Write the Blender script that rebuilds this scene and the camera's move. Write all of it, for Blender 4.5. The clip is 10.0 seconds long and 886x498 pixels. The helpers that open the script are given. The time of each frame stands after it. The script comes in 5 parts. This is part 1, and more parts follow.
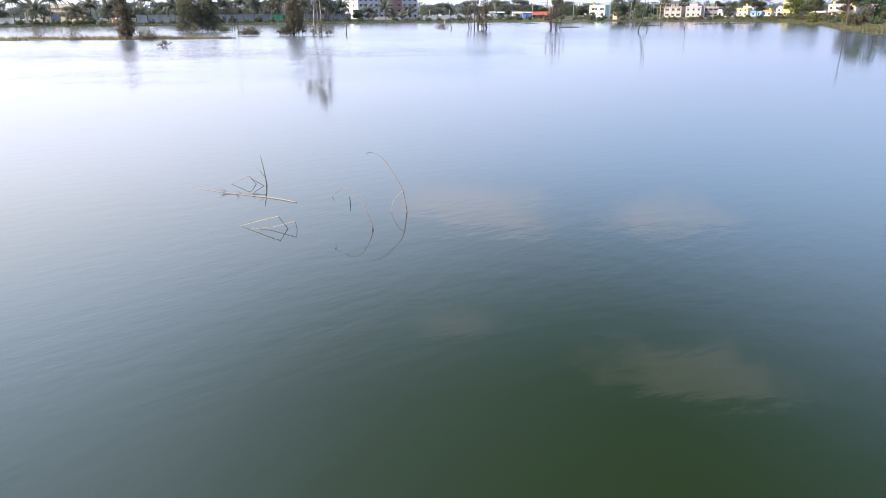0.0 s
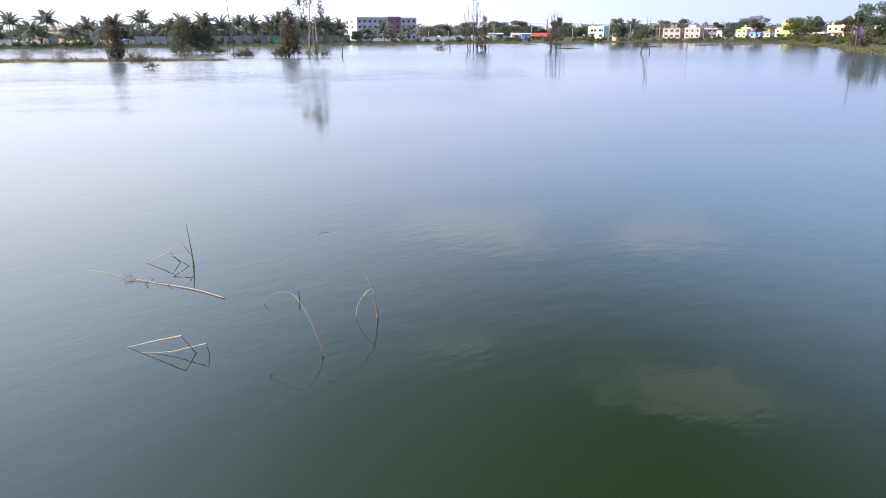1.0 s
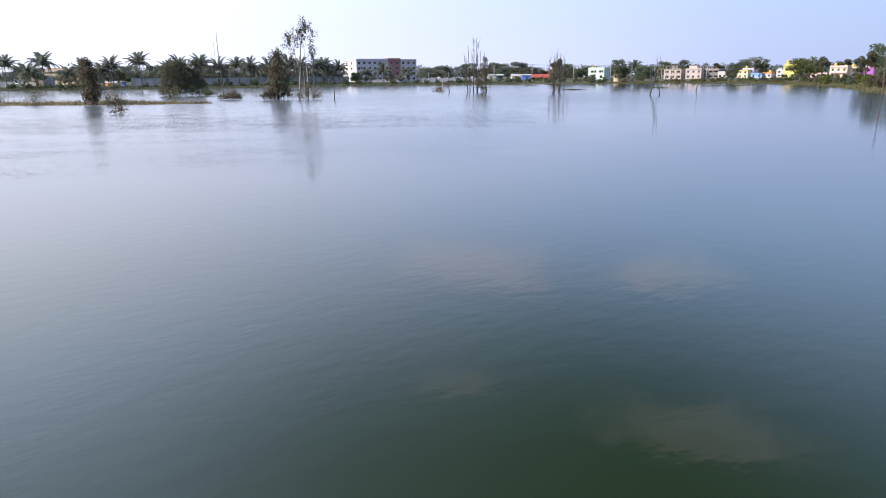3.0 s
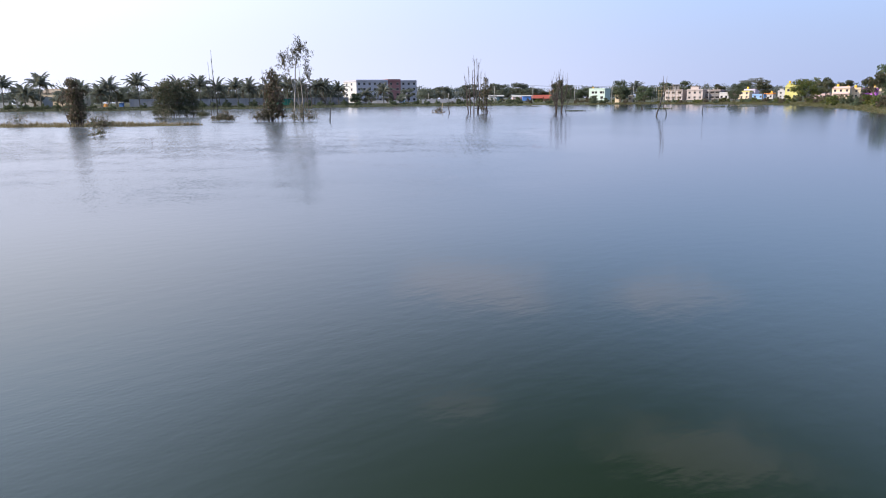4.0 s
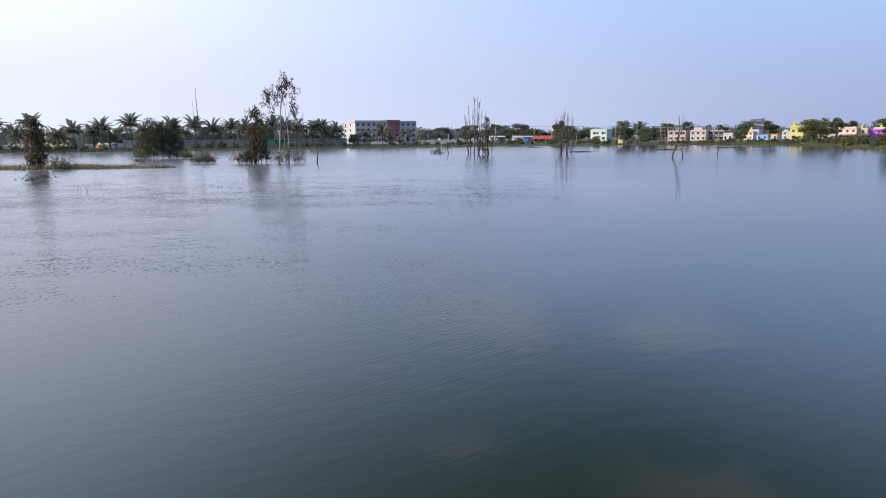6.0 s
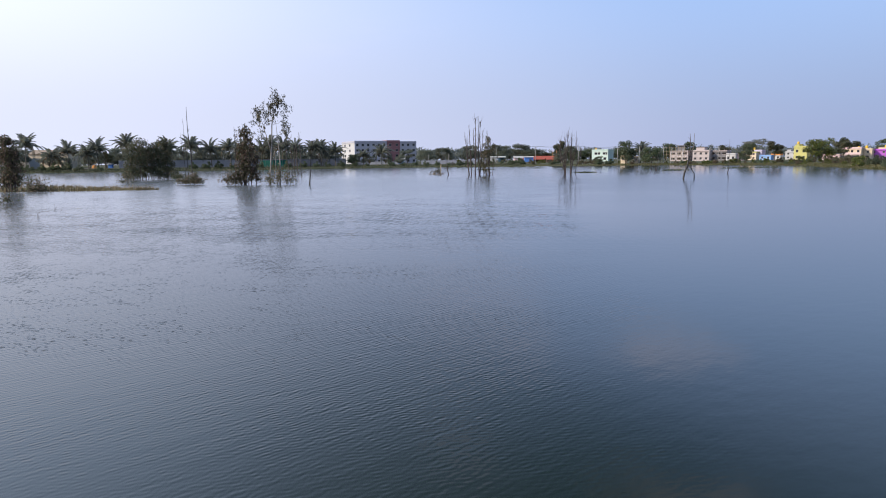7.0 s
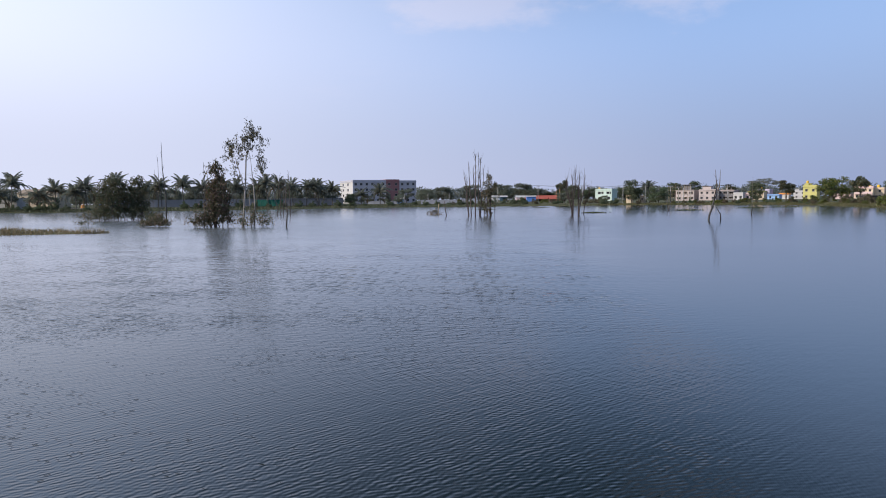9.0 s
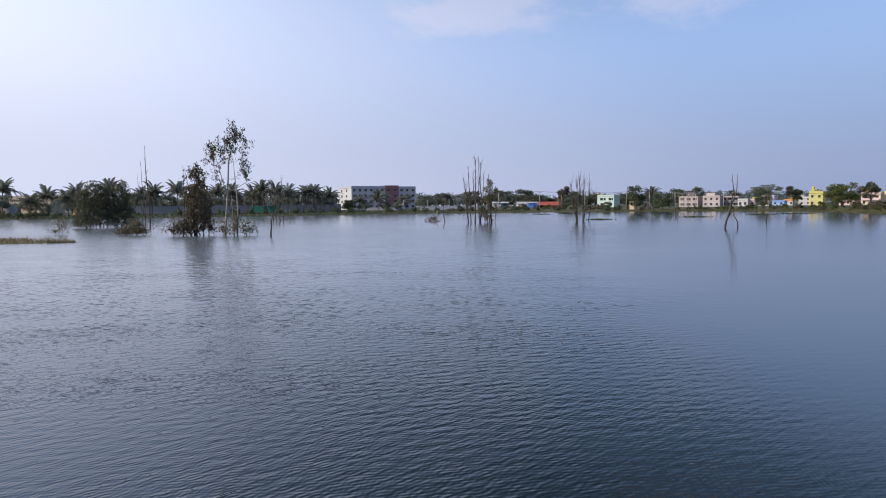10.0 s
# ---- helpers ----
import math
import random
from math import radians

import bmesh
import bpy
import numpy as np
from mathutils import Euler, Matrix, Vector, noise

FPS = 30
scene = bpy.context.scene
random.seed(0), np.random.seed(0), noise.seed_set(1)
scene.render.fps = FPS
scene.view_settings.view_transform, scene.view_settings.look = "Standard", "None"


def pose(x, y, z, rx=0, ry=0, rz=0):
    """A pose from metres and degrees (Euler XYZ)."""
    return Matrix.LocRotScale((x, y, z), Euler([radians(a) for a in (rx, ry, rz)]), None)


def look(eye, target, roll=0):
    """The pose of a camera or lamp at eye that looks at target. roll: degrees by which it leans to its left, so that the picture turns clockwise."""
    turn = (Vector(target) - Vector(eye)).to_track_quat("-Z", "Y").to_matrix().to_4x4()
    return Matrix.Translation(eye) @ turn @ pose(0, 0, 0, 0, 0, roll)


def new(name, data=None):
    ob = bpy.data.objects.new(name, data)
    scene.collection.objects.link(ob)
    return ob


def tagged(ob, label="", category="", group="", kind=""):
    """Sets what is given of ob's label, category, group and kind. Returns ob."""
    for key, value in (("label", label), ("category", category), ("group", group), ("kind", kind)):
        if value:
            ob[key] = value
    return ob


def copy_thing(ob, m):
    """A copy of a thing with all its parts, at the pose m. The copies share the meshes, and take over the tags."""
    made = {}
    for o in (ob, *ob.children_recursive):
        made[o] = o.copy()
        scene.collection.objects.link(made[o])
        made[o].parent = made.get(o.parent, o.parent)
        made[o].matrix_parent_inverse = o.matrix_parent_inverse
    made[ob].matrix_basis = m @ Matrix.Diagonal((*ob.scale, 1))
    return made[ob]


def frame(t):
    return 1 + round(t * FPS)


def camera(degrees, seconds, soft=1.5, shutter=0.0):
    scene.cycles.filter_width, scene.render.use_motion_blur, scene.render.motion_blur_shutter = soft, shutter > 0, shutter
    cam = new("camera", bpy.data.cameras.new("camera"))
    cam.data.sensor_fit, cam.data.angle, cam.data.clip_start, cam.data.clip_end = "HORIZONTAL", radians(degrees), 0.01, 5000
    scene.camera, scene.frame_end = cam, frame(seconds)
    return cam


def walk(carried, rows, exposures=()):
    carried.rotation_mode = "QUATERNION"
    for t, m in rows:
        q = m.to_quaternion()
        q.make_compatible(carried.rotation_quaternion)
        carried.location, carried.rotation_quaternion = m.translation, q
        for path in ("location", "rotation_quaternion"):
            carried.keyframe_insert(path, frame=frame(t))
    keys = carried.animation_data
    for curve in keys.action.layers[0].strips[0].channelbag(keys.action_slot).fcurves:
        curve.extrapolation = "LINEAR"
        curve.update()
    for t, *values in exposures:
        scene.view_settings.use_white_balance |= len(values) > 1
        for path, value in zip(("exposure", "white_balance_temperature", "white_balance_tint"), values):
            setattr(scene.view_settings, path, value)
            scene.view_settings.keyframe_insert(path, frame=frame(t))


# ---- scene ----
cam = camera(65.0, 10.0, soft=1.0)
PATH = [
    (0, (-0.012, 0.075, 3.096), (-0.029, 1.971, 2.459), -0.52),
    (0.5, (0.042, 1.884, 3.093), (0.026, 3.788, 2.482), -0.54),
    (1, (0.108, 3.808, 3.091), (0.093, 5.721, 2.507), -0.56),
    (1.5, (0.168, 5.68, 3.095), (0.152, 7.601, 2.536), -0.60),
    (2, (0.28, 7.755, 3.085), (0.264, 9.684, 2.555), -0.63),
    (2.5, (0.373, 9.878, 3.067), (0.357, 11.813, 2.563), -0.66),
    (4, (0.59, 16.337, 3.098), (0.572, 18.292, 2.676), -0.66),
    (4.5, (0.716, 18.552, 3.081), (0.698, 20.513, 2.686), -0.66),
    (5, (0.792, 20.965, 3.061), (0.775, 22.932, 2.696), -0.66),
    (5.5, (0.871, 23.382, 3.025), (0.853, 25.353, 2.687), -0.66),
    (7, (1.046, 31.142, 2.954), (1.026, 33.126, 2.701), -0.7),
    (7.5, (1.178, 33.724, 2.932), (1.158, 35.711, 2.706), -0.7),
    (8, (1.365, 36.484, 2.92), (1.343, 38.475, 2.723), -0.7),
    (8.5, (1.546, 39.235, 2.922), (1.523, 41.228, 2.752), -0.7),
    (9, (1.737, 42.11, 2.931), (1.713, 44.105, 2.79), -0.7),
    (9.5, (1.893, 44.932, 2.913), (1.868, 46.928, 2.791), -0.7),
    (10, (2.088, 47.889, 2.933), (2.062, 49.885, 2.81), -0.7),
]
walk(cam, [(t, look(eye, target, roll)) for t, eye, target, roll in PATH],
     exposures=[(0, 1.03, 6860, 10), (1, 0.89, 6800, 10), (2.5, 0.62, 6700, 10), (4, 0.38, 6670, 10), (5.5, 0.20, 6650, 10), (7, 0.04, 6620, 10), (8.5, -0.09, 6580, 10), (10, -0.16, 6550, 10)])

# ---- world and sun: a hazy morning sky, the sun to the west of the lake ----
SUN_AZ, SUN_EL = -108.0, 30.0           # degrees from +y towards +x; degrees above the horizon


class Nodes:
    """A small writer of node trees."""

    def __init__(self, tree):
        self.t = tree
        tree.nodes.clear()

    def node(self, kind, **props):
        n = self.t.nodes.new(kind)
        if "operation" in props:
            n.operation, n.use_clamp = props["operation"], props["use_clamp"]
        if "interpolation_type" in props:
            n.interpolation_type = props["interpolation_type"]
        if "data_type" in props:
            n.data_type, n.blend_type = props["data_type"], props["blend_type"]
        if "sky_type" in props:
            n.sky_type, n.sun_disc = props["sky_type"], props["sun_disc"]
        return n

    def link(self, a, b):
        self.t.links.new(a, b)

    def put(self, socket, v):
        if isinstance(v, bpy.types.NodeSocket):
            self.t.links.new(v, socket)
        else:
            socket.default_value = v

    def math(self, op, a, b=0.0, c=0.0, clamp=False):
        n = self.node("ShaderNodeMath", operation=op, use_clamp=clamp)
        for s, v in zip(n.inputs, (a, b, c)):
            self.put(s, v)
        return n.outputs[0]

    def step(self, v, lo, hi, a=0.0, b=1.0):
        n = self.node("ShaderNodeMapRange", interpolation_type="SMOOTHSTEP")
        for s, x in zip(n.inputs, (v, lo, hi, a, b)):
            self.put(s, x)
        return n.outputs[0]

    def noise(self, vec, scale, detail=3.0, rough=0.5, distort=0.0):
        n = self.node("ShaderNodeTexNoise")
        self.put(n.inputs["Vector"], vec)
        n.inputs["Scale"].default_value = scale
        n.inputs["Detail"].default_value = detail
        n.inputs["Roughness"].default_value = rough
        n.inputs["Distortion"].default_value = distort
        return n.outputs["Fac"]

    def mapping(self, vec, scale=(1, 1, 1), turn=0.0, loc=(0, 0, 0)):
        n = self.node("ShaderNodeMapping")
        self.put(n.inputs["Vector"], vec)
        n.inputs["Scale"].default_value = scale
        n.inputs["Rotation"].default_value = (0, 0, radians(turn))
        n.inputs["Location"].default_value = loc
        return n.outputs[0]

    def mix(self, fac, a, b, mode="MIX"):
        n = self.node("ShaderNodeMix", data_type="RGBA", blend_type=mode)
        self.put(n.inputs[0], fac)
        for s, v in ((n.inputs[6], a), (n.inputs[7], b)):
            self.put(s, (*v, 1.0) if isinstance(v, tuple) and len(v) == 3 else v)
        return n.outputs[2]


toward = Vector((math.sin(radians(SUN_AZ)) * math.cos(radians(SUN_EL)), math.cos(radians(SUN_AZ)) * math.cos(radians(SUN_EL)), math.sin(radians(SUN_EL))))


def make_world():
    world = bpy.data.worlds.new("morning_sky")
    world.use_nodes = True
    scene.world = world
    n = Nodes(world.node_tree)
    sky = n.node("ShaderNodeTexSky", sky_type="NISHITA", sun_disc=False)
    sky.sun_elevation, sky.sun_rotation = radians(SUN_EL), radians(SUN_AZ)
    sky.air_density, sky.dust_density, sky.ozone_density, sky.altitude = 1.2, 1.0, 3.0, 0.0
    way = n.node("ShaderNodeTexCoord").outputs["Generated"]
    xyz = n.node("ShaderNodeSeparateXYZ")
    n.link(way, xyz.inputs[0])
    x, y, z = xyz.outputs
    az = n.math("ARCTAN2", x, y)
    el = n.math("ARCSINE", z)
    # thin fair-weather clouds: a drifting field, and four larger heads
    flat = n.math("MAXIMUM", n.math("ADD", z, 0.12), 0.05)
    plan = n.node("ShaderNodeCombineXYZ")
    n.link(n.math("DIVIDE", x, flat), plan.inputs[0])
    n.link(n.math("DIVIDE", y, flat), plan.inputs[1])
    puffs = n.noise(n.mapping(way, (9, 9, 20)), 1.0, 6.0, 0.6)
    field = n.step(n.noise(n.mapping(plan.outputs[0], (0.55, 0.8, 1), 20), 1.0, 6.0, 0.6), 0.56, 0.78)
    heads = 0.0
    for a, e, ra, re, k in ((3.0, 15.3, 9.0, 2.3, 1.0), (17.0, 15.2, 6.0, 2.2, 0.95), (22.0, 26.8, 10.0, 3.0, 0.72), (0.5, 25.0, 4.0, 1.4, 0.5)):
        da = n.math("DIVIDE", n.math("SUBTRACT", az, radians(a)), radians(ra))
        de = n.math("DIVIDE", n.math("SUBTRACT", el, radians(e)), radians(re))
        d = n.math("ADD", n.math("MULTIPLY", da, da), n.math("MULTIPLY", de, de))
        edge = n.math("ADD", n.math("SQRT", d), n.math("MULTIPLY", n.math("SUBTRACT", puffs, 0.5), 2.2))
        heads = n.math("MAXIMUM", heads, n.step(edge, 1.05, 0.35, 0.0, k))
    fade = n.step(el, radians(3), radians(12))
    cover = n.math("MULTIPLY", n.math("MAXIMUM", n.math("MULTIPLY", field, 0.35), heads), fade)
    # dust whitens the lowest degrees, and the side where the sun stands
    facing = n.node("ShaderNodeVectorMath")
    facing.operation = "DOT_PRODUCT"
    n.link(way, facing.inputs[0])
    facing.inputs[1].default_value = Vector((-0.863, -0.075, 0.5))
    glow = n.step(n.math("SUBTRACT", facing.outputs["Value"], n.math("MULTIPLY", z, 0.55)), -0.40, 0.52, 0.0, 1.0)
    haze = n.step(el, radians(16), radians(-3), 0.0, 0.9)
    clear = n.mix(n.step(el, radians(48), radians(10), 0.0, 0.75), sky.outputs[0], (3.3, 4.95, 8.75))
    # band of sky darkened and blued, to dim what the near water mirrors
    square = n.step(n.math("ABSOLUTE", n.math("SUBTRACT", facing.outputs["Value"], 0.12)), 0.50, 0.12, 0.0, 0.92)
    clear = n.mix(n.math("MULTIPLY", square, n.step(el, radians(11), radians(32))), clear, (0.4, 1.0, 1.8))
    low = n.mix(n.step(az, radians(4), radians(36)), (4.7, 5.15, 7.3), (3.1, 3.7, 5.9))
    hazed = n.mix(haze, clear, low)
    glow = n.math("MULTIPLY", glow, n.step(el, radians(75), radians(16), 0.3, 1.0))
    hazed = n.mix(glow, hazed, n.mix(n.step(el, radians(12), radians(24)), (7.4, 7.9, 10.0), (7.5, 9.2, 13.0)))
    # low sky brightened, high sky dimmed, to set how bright the water mirrors it
    sky_gain = n.mix(n.step(az, radians(-8), radians(-40)), (1.15, 1.15, 1.15), (1.25, 1.26, 1.23))
    sky_gain = n.mix(n.step(el, radians(3), radians(13)), (1.0, 1.0, 1.0), sky_gain)
    hazed = n.mix(1.0, hazed, n.mix(n.step(el, radians(14), radians(32)), sky_gain, n.mix(n.step(az, radians(-6), radians(-38)), (0.62, 0.66, 0.74), (0.96, 1.00, 1.06))), "MULTIPLY")
    hazed = n.mix(n.math("MULTIPLY", cover, 0.26), hazed, (10.0, 8.8, 9.5))
    bg = n.node("ShaderNodeBackground")
    n.link(hazed, bg.inputs[0])
    bg.inputs[1].default_value = 0.105
    n.link(bg.outputs[0], n.node("ShaderNodeOutputWorld").inputs[0])


make_world()
sun = bpy.data.lights.new("sun", "SUN")
sun.energy, sun.angle, sun.color = 3.8, radians(0.6), (1.0, 0.91, 0.78)
sun_ob = new("sun", sun)
sun_ob.matrix_world = look(toward * 50, (0, 0, 0))


# ---- materials ----
def surface(name, colour, other, scale=3.0, rough=0.8, bump=0.0, bump_scale=20.0, metal=0.0, vary=0.25, lo=0.35, hi=0.65, third=None, coords="Object"):
    """A worn two-tone surface: broad patches of the other colour, fine grain, and a small change from object to object."""
    m = bpy.data.materials.new(name)
    m.use_nodes = True
    n = Nodes(m.node_tree)
    p = n.node("ShaderNodeTexCoord").outputs[coords]
    patch = n.step(n.noise(p, scale, 5.0, 0.6), lo, hi)
    col = n.mix(patch, colour, other)
    if third:
        col = n.mix(n.step(n.noise(n.mapping(p, (1, 1, 0.25)), scale * 2.3, 4.0, 0.6), 0.55, 0.8), col, third)
    grain = n.noise(p, bump_scale, 4.0, 0.65)
    col = n.mix(0.5, col, n.mix(grain, tuple(c * (1 - vary) for c in colour), tuple(min(1, c * (1 + vary)) for c in colour)))
    rnd = n.node("ShaderNodeObjectInfo").outputs["Random"]
    hsv = n.node("ShaderNodeHueSaturation")
    n.put(hsv.inputs["Value"], n.math("ADD", 0.92, n.math("MULTIPLY", rnd, 0.16)))
    n.link(col, hsv.inputs["Color"])
    b = n.node("ShaderNodeBsdfPrincipled")
    n.link(hsv.outputs[0], b.inputs["Base Color"])
    b.inputs["Roughness"].default_value, b.inputs["Metallic"].default_value = rough, metal
    if bump:
        k = n.node("ShaderNodeBump")
        k.inputs["Strength"].default_value, k.inputs["Distance"].default_value = 0.7, bump
        n.link(grain, k.inputs["Height"])
        n.link(k.outputs[0], b.inputs["Normal"])
    n.link(b.outputs[0], n.node("ShaderNodeOutputMaterial").inputs[0])
    return m


def foliage(name, dark, light, dry=None, glow=0.35, dry_share=0.12):
    """Leaves: each leaf its own tint, light coming through, a share of dry ones."""
    m = bpy.data.materials.new(name)
    m.use_nodes = True
    n = Nodes(m.node_tree)
    isl = n.node("ShaderNodeNewGeometry").outputs["Random Per Island"]
    p = n.node("ShaderNodeTexCoord").outputs["Object"]
    clump = n.noise(p, 0.55, 3.0)
    tone = n.math("ADD", n.math("MULTIPLY", isl, 0.6), n.math("MULTIPLY", n.step(clump, 0.35, 0.65), 0.4))
    col = n.mix(tone, dark, light)
    if dry:
        share = n.step(n.math("ADD", n.math("MULTIPLY", isl, 0.8), n.math("MULTIPLY", clump, 0.5)), 1.05 - dry_share * 2.2, 1.08 - dry_share * 1.6)
        col = n.mix(share, col, dry)
    hsv = n.node("ShaderNodeHueSaturation")
    rnd = n.node("ShaderNodeObjectInfo").outputs["Random"]
    n.put(hsv.inputs["Value"], n.math("ADD", 0.85, n.math("MULTIPLY", rnd, 0.3)))
    n.put(hsv.inputs["Hue"], n.math("ADD", 0.485, n.math("MULTIPLY", rnd, 0.03)))
    n.link(col, hsv.inputs["Color"])
    d = n.node("ShaderNodeBsdfPrincipled")
    n.link(hsv.outputs[0], d.inputs["Base Color"])
    d.inputs["Roughness"].default_value = 0.5
    d.inputs["Specular IOR Level"].default_value = 0.55
    tr = n.node("ShaderNodeBsdfTranslucent")
    n.link(hsv.outputs[0], tr.inputs[0])
    mx = n.node("ShaderNodeMixShader")
    mx.inputs[0].default_value = glow
    n.link(d.outputs[0], mx.inputs[1])
    n.link(tr.outputs[0], mx.inputs[2])
    n.link(mx.outputs[0], n.node("ShaderNodeOutputMaterial").inputs[0])
    return m


def water_material():
    """Still, murky green lake water; wind ripples cross its far western part in patches."""
    m = bpy.data.materials.new("lake_water")
    m.use_nodes = True
    n = Nodes(m.node_tree)
    p = n.node("ShaderNodeTexCoord").outputs["Object"]
    xyz = n.node("ShaderNodeSeparateXYZ")
    n.link(p, xyz.inputs[0])
    x, y, _ = xyz.outputs
    gust = n.math("SUBTRACT", n.noise(p, 0.07, 3.0), 0.5)
    along = n.step(n.math("ADD", y, n.math("MULTIPLY", gust, 22.0)), 32.0, 44.0, 0.06, 1.0)
    across = n.step(n.math("ADD", n.math("SUBTRACT", x, n.math("MULTIPLY", y, 0.16)), n.math("MULTIPLY", gust, 16.0)), 0.0, -7.5, 0.06, 1.0)
    wind = n.math("MULTIPLY", along, across)
    puff = n.step(n.noise(n.mapping(p, (0.5, 0.9, 1)), 0.35, 3.0), 0.35, 0.7, 0.55, 1.0)
    # short crossing wave trains, a hand's breadth from crest to crest
    rng = np.random.default_rng(23)
    drift = n.math("MULTIPLY", n.noise(p, 0.9, 2.0), 2.2)
    trains = [0.0, 0.0]
    for i in range(20):
        a = radians(134) + rng.normal() * 0.36
        k = 2 * math.pi / (0.082 * math.exp(rng.normal() * 0.24))
        dot = n.node("ShaderNodeVectorMath")
        dot.operation = "DOT_PRODUCT"
        n.link(p, dot.inputs[0])
        dot.inputs[1].default_value = (k * math.cos(a), k * math.sin(a), 0.0)
        crest = n.math("SINE", n.math("ADD", n.math("ADD", dot.outputs["Value"], rng.uniform(0, 6.28)), drift))
        trains[i % 2] = n.math("MULTIPLY_ADD", crest, 0.043 / k, trains[i % 2])
    # the two trains rise and die away in patches
    patch = n.step(n.noise(p, 1.7, 2.0), 0.32, 0.68)
    fine = n.math("ADD", n.math("MULTIPLY", trains[0], patch), n.math("MULTIPLY", trains[1], n.math("SUBTRACT", 1.0, patch)))
    # longer chop farther off, sized for the camera's distance; fine ripples would alias there
    chop = 0.0
    for i in range(14):
        a = radians(118) + rng.normal() * 0.55
        k = 2 * math.pi / (0.27 * math.exp(rng.normal() * 0.28))
        dot = n.node("ShaderNodeVectorMath")
        dot.operation = "DOT_PRODUCT"
        n.link(p, dot.inputs[0])
        dot.inputs[1].default_value = (k * math.cos(a), k * math.sin(a), 0.0)
        chop = n.math("MULTIPLY_ADD", n.math("SINE", n.math("ADD", n.math("ADD", dot.outputs["Value"], rng.uniform(0, 6.28)), drift)), 0.028 / k, chop)
    fine = n.math("ADD", n.math("MULTIPLY", fine, n.step(y, 60.0, 74.0, 1.0, 0.0)), n.math("MULTIPLY", chop, n.math("MULTIPLY", n.step(y, 50.0, 62.0), n.step(y, 62.0, 90.0, 1.0, 0.4))))
    calm = n.noise(n.mapping(n.mapping(p, turn=-38), (1.8, 3.2, 1)), 1.0, 3.0, 0.55)
    coarse = n.noise(n.mapping(n.mapping(p, turn=-20), (1.9, 1.5, 1)), 1.0, 1.0, 0.45)
    fine = n.math("MULTIPLY_ADD", coarse, n.step(y, 54.0, 80.0, 0.004, 0.048), fine)
    waves = n.math("MULTIPLY", fine, n.math("MULTIPLY", puff, wind))
    height = n.math("ADD", waves, n.math("MULTIPLY", calm, 0.0030))
    k = n.node("ShaderNodeBump")
    k.inputs["Strength"].default_value, k.inputs["Distance"].default_value, k.inputs["Filter Width"].default_value = 1.0, 1.0, 1.0
    n.link(height, k.inputs["Height"])
    b = n.node("ShaderNodeBsdfPrincipled")
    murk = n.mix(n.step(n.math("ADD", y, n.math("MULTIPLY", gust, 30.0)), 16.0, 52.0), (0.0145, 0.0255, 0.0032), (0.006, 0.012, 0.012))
    # water round the spit paled in colour, standing in for missing sky reflection
    mirror_lift = n.math("MULTIPLY", n.step(n.math("ADD", y, n.math("MULTIPLY", gust, 20.0)), 52.0, 98.0), n.step(x, 20.0, -14.0))
    murk = n.mix(mirror_lift, murk, (0.150, 0.172, 0.192))
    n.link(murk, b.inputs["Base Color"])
    # wavelets too small to tell apart blur what the open lake mirrors; the lee of the eastern bank stays calmer
    open_lake = n.math("MULTIPLY", n.step(n.math("ADD", y, n.math("MULTIPLY", gust, 30.0)), 46.0, 116.0), n.step(x, 64.0, 14.0, 0.48, 1.0))
    fetch = n.math("MULTIPLY", n.step(y, 120.0, 190.0, 0.155, 0.07), n.step(x, 10.0, -14.0, 0.55, 1.0))
    n.put(b.inputs["Roughness"], n.math("ADD", n.math("MULTIPLY_ADD", n.step(y, 14.0, 30.0, 0.0, 0.03), n.step(wind, 0.1, 0.5, 1.0, 0.0), 0.035), n.math("MULTIPLY", open_lake, fetch)))
    b.inputs["IOR"].default_value = 1.50
    # normals tilted back towards the camera, so distant water mirrors higher sky
    lean = n.math("MULTIPLY", n.math("MAXIMUM", open_lake, n.math("MULTIPLY", wind, 2.2)), n.step(y, 60.0, 170.0, -0.014, -0.010))
    tip = n.node("ShaderNodeCombineXYZ")
    n.link(lean, tip.inputs[1])
    add = n.node("ShaderNodeVectorMath")
    add.operation = "ADD"
    n.link(k.outputs[0], add.inputs[0])
    n.link(tip.outputs[0], add.inputs[1])
    unit = n.node("ShaderNodeVectorMath")
    unit.operation = "NORMALIZE"
    n.link(add.outputs[0], unit.inputs[0])
    n.link(unit.outputs[0], b.inputs["Normal"])
    n.link(b.outputs[0], n.node("ShaderNodeOutputMaterial").inputs[0])
    return m


M_WATER = water_material()
M_GROUND = surface("dry_grass_ground", (0.06, 0.07, 0.025), (0.10, 0.085, 0.045), 0.12, 0.95, 0.03, 3.0, third=(0.06, 0.085, 0.025))
M_SPIT = surface("muddy_grass_spit", (0.15, 0.125, 0.05), (0.09, 0.085, 0.03), 0.5, 0.95, 0.03, 4.0)
M_GRASS = foliage("bank_grass", (0.052, 0.064, 0.018), (0.112, 0.112, 0.034), (0.15, 0.12, 0.055), 0.22, 0.22)
# western bank grass, its shade put into a darker colour
M_SHADEGRASS = foliage("shade_toned_bank_grass", (0.04, 0.058, 0.03), (0.085, 0.105, 0.05), (0.10, 0.08, 0.04), 0.2, 0.12)
M_DRYGRASS = foliage("dry_marsh_grass", (0.08, 0.085, 0.028), (0.15, 0.135, 0.05), (0.26, 0.19, 0.10), 0.3, 0.35)
M_BARK = surface("grey_bark", (0.13, 0.105, 0.085), (0.22, 0.19, 0.16), 2.5, 0.9, 0.01, 18.0)
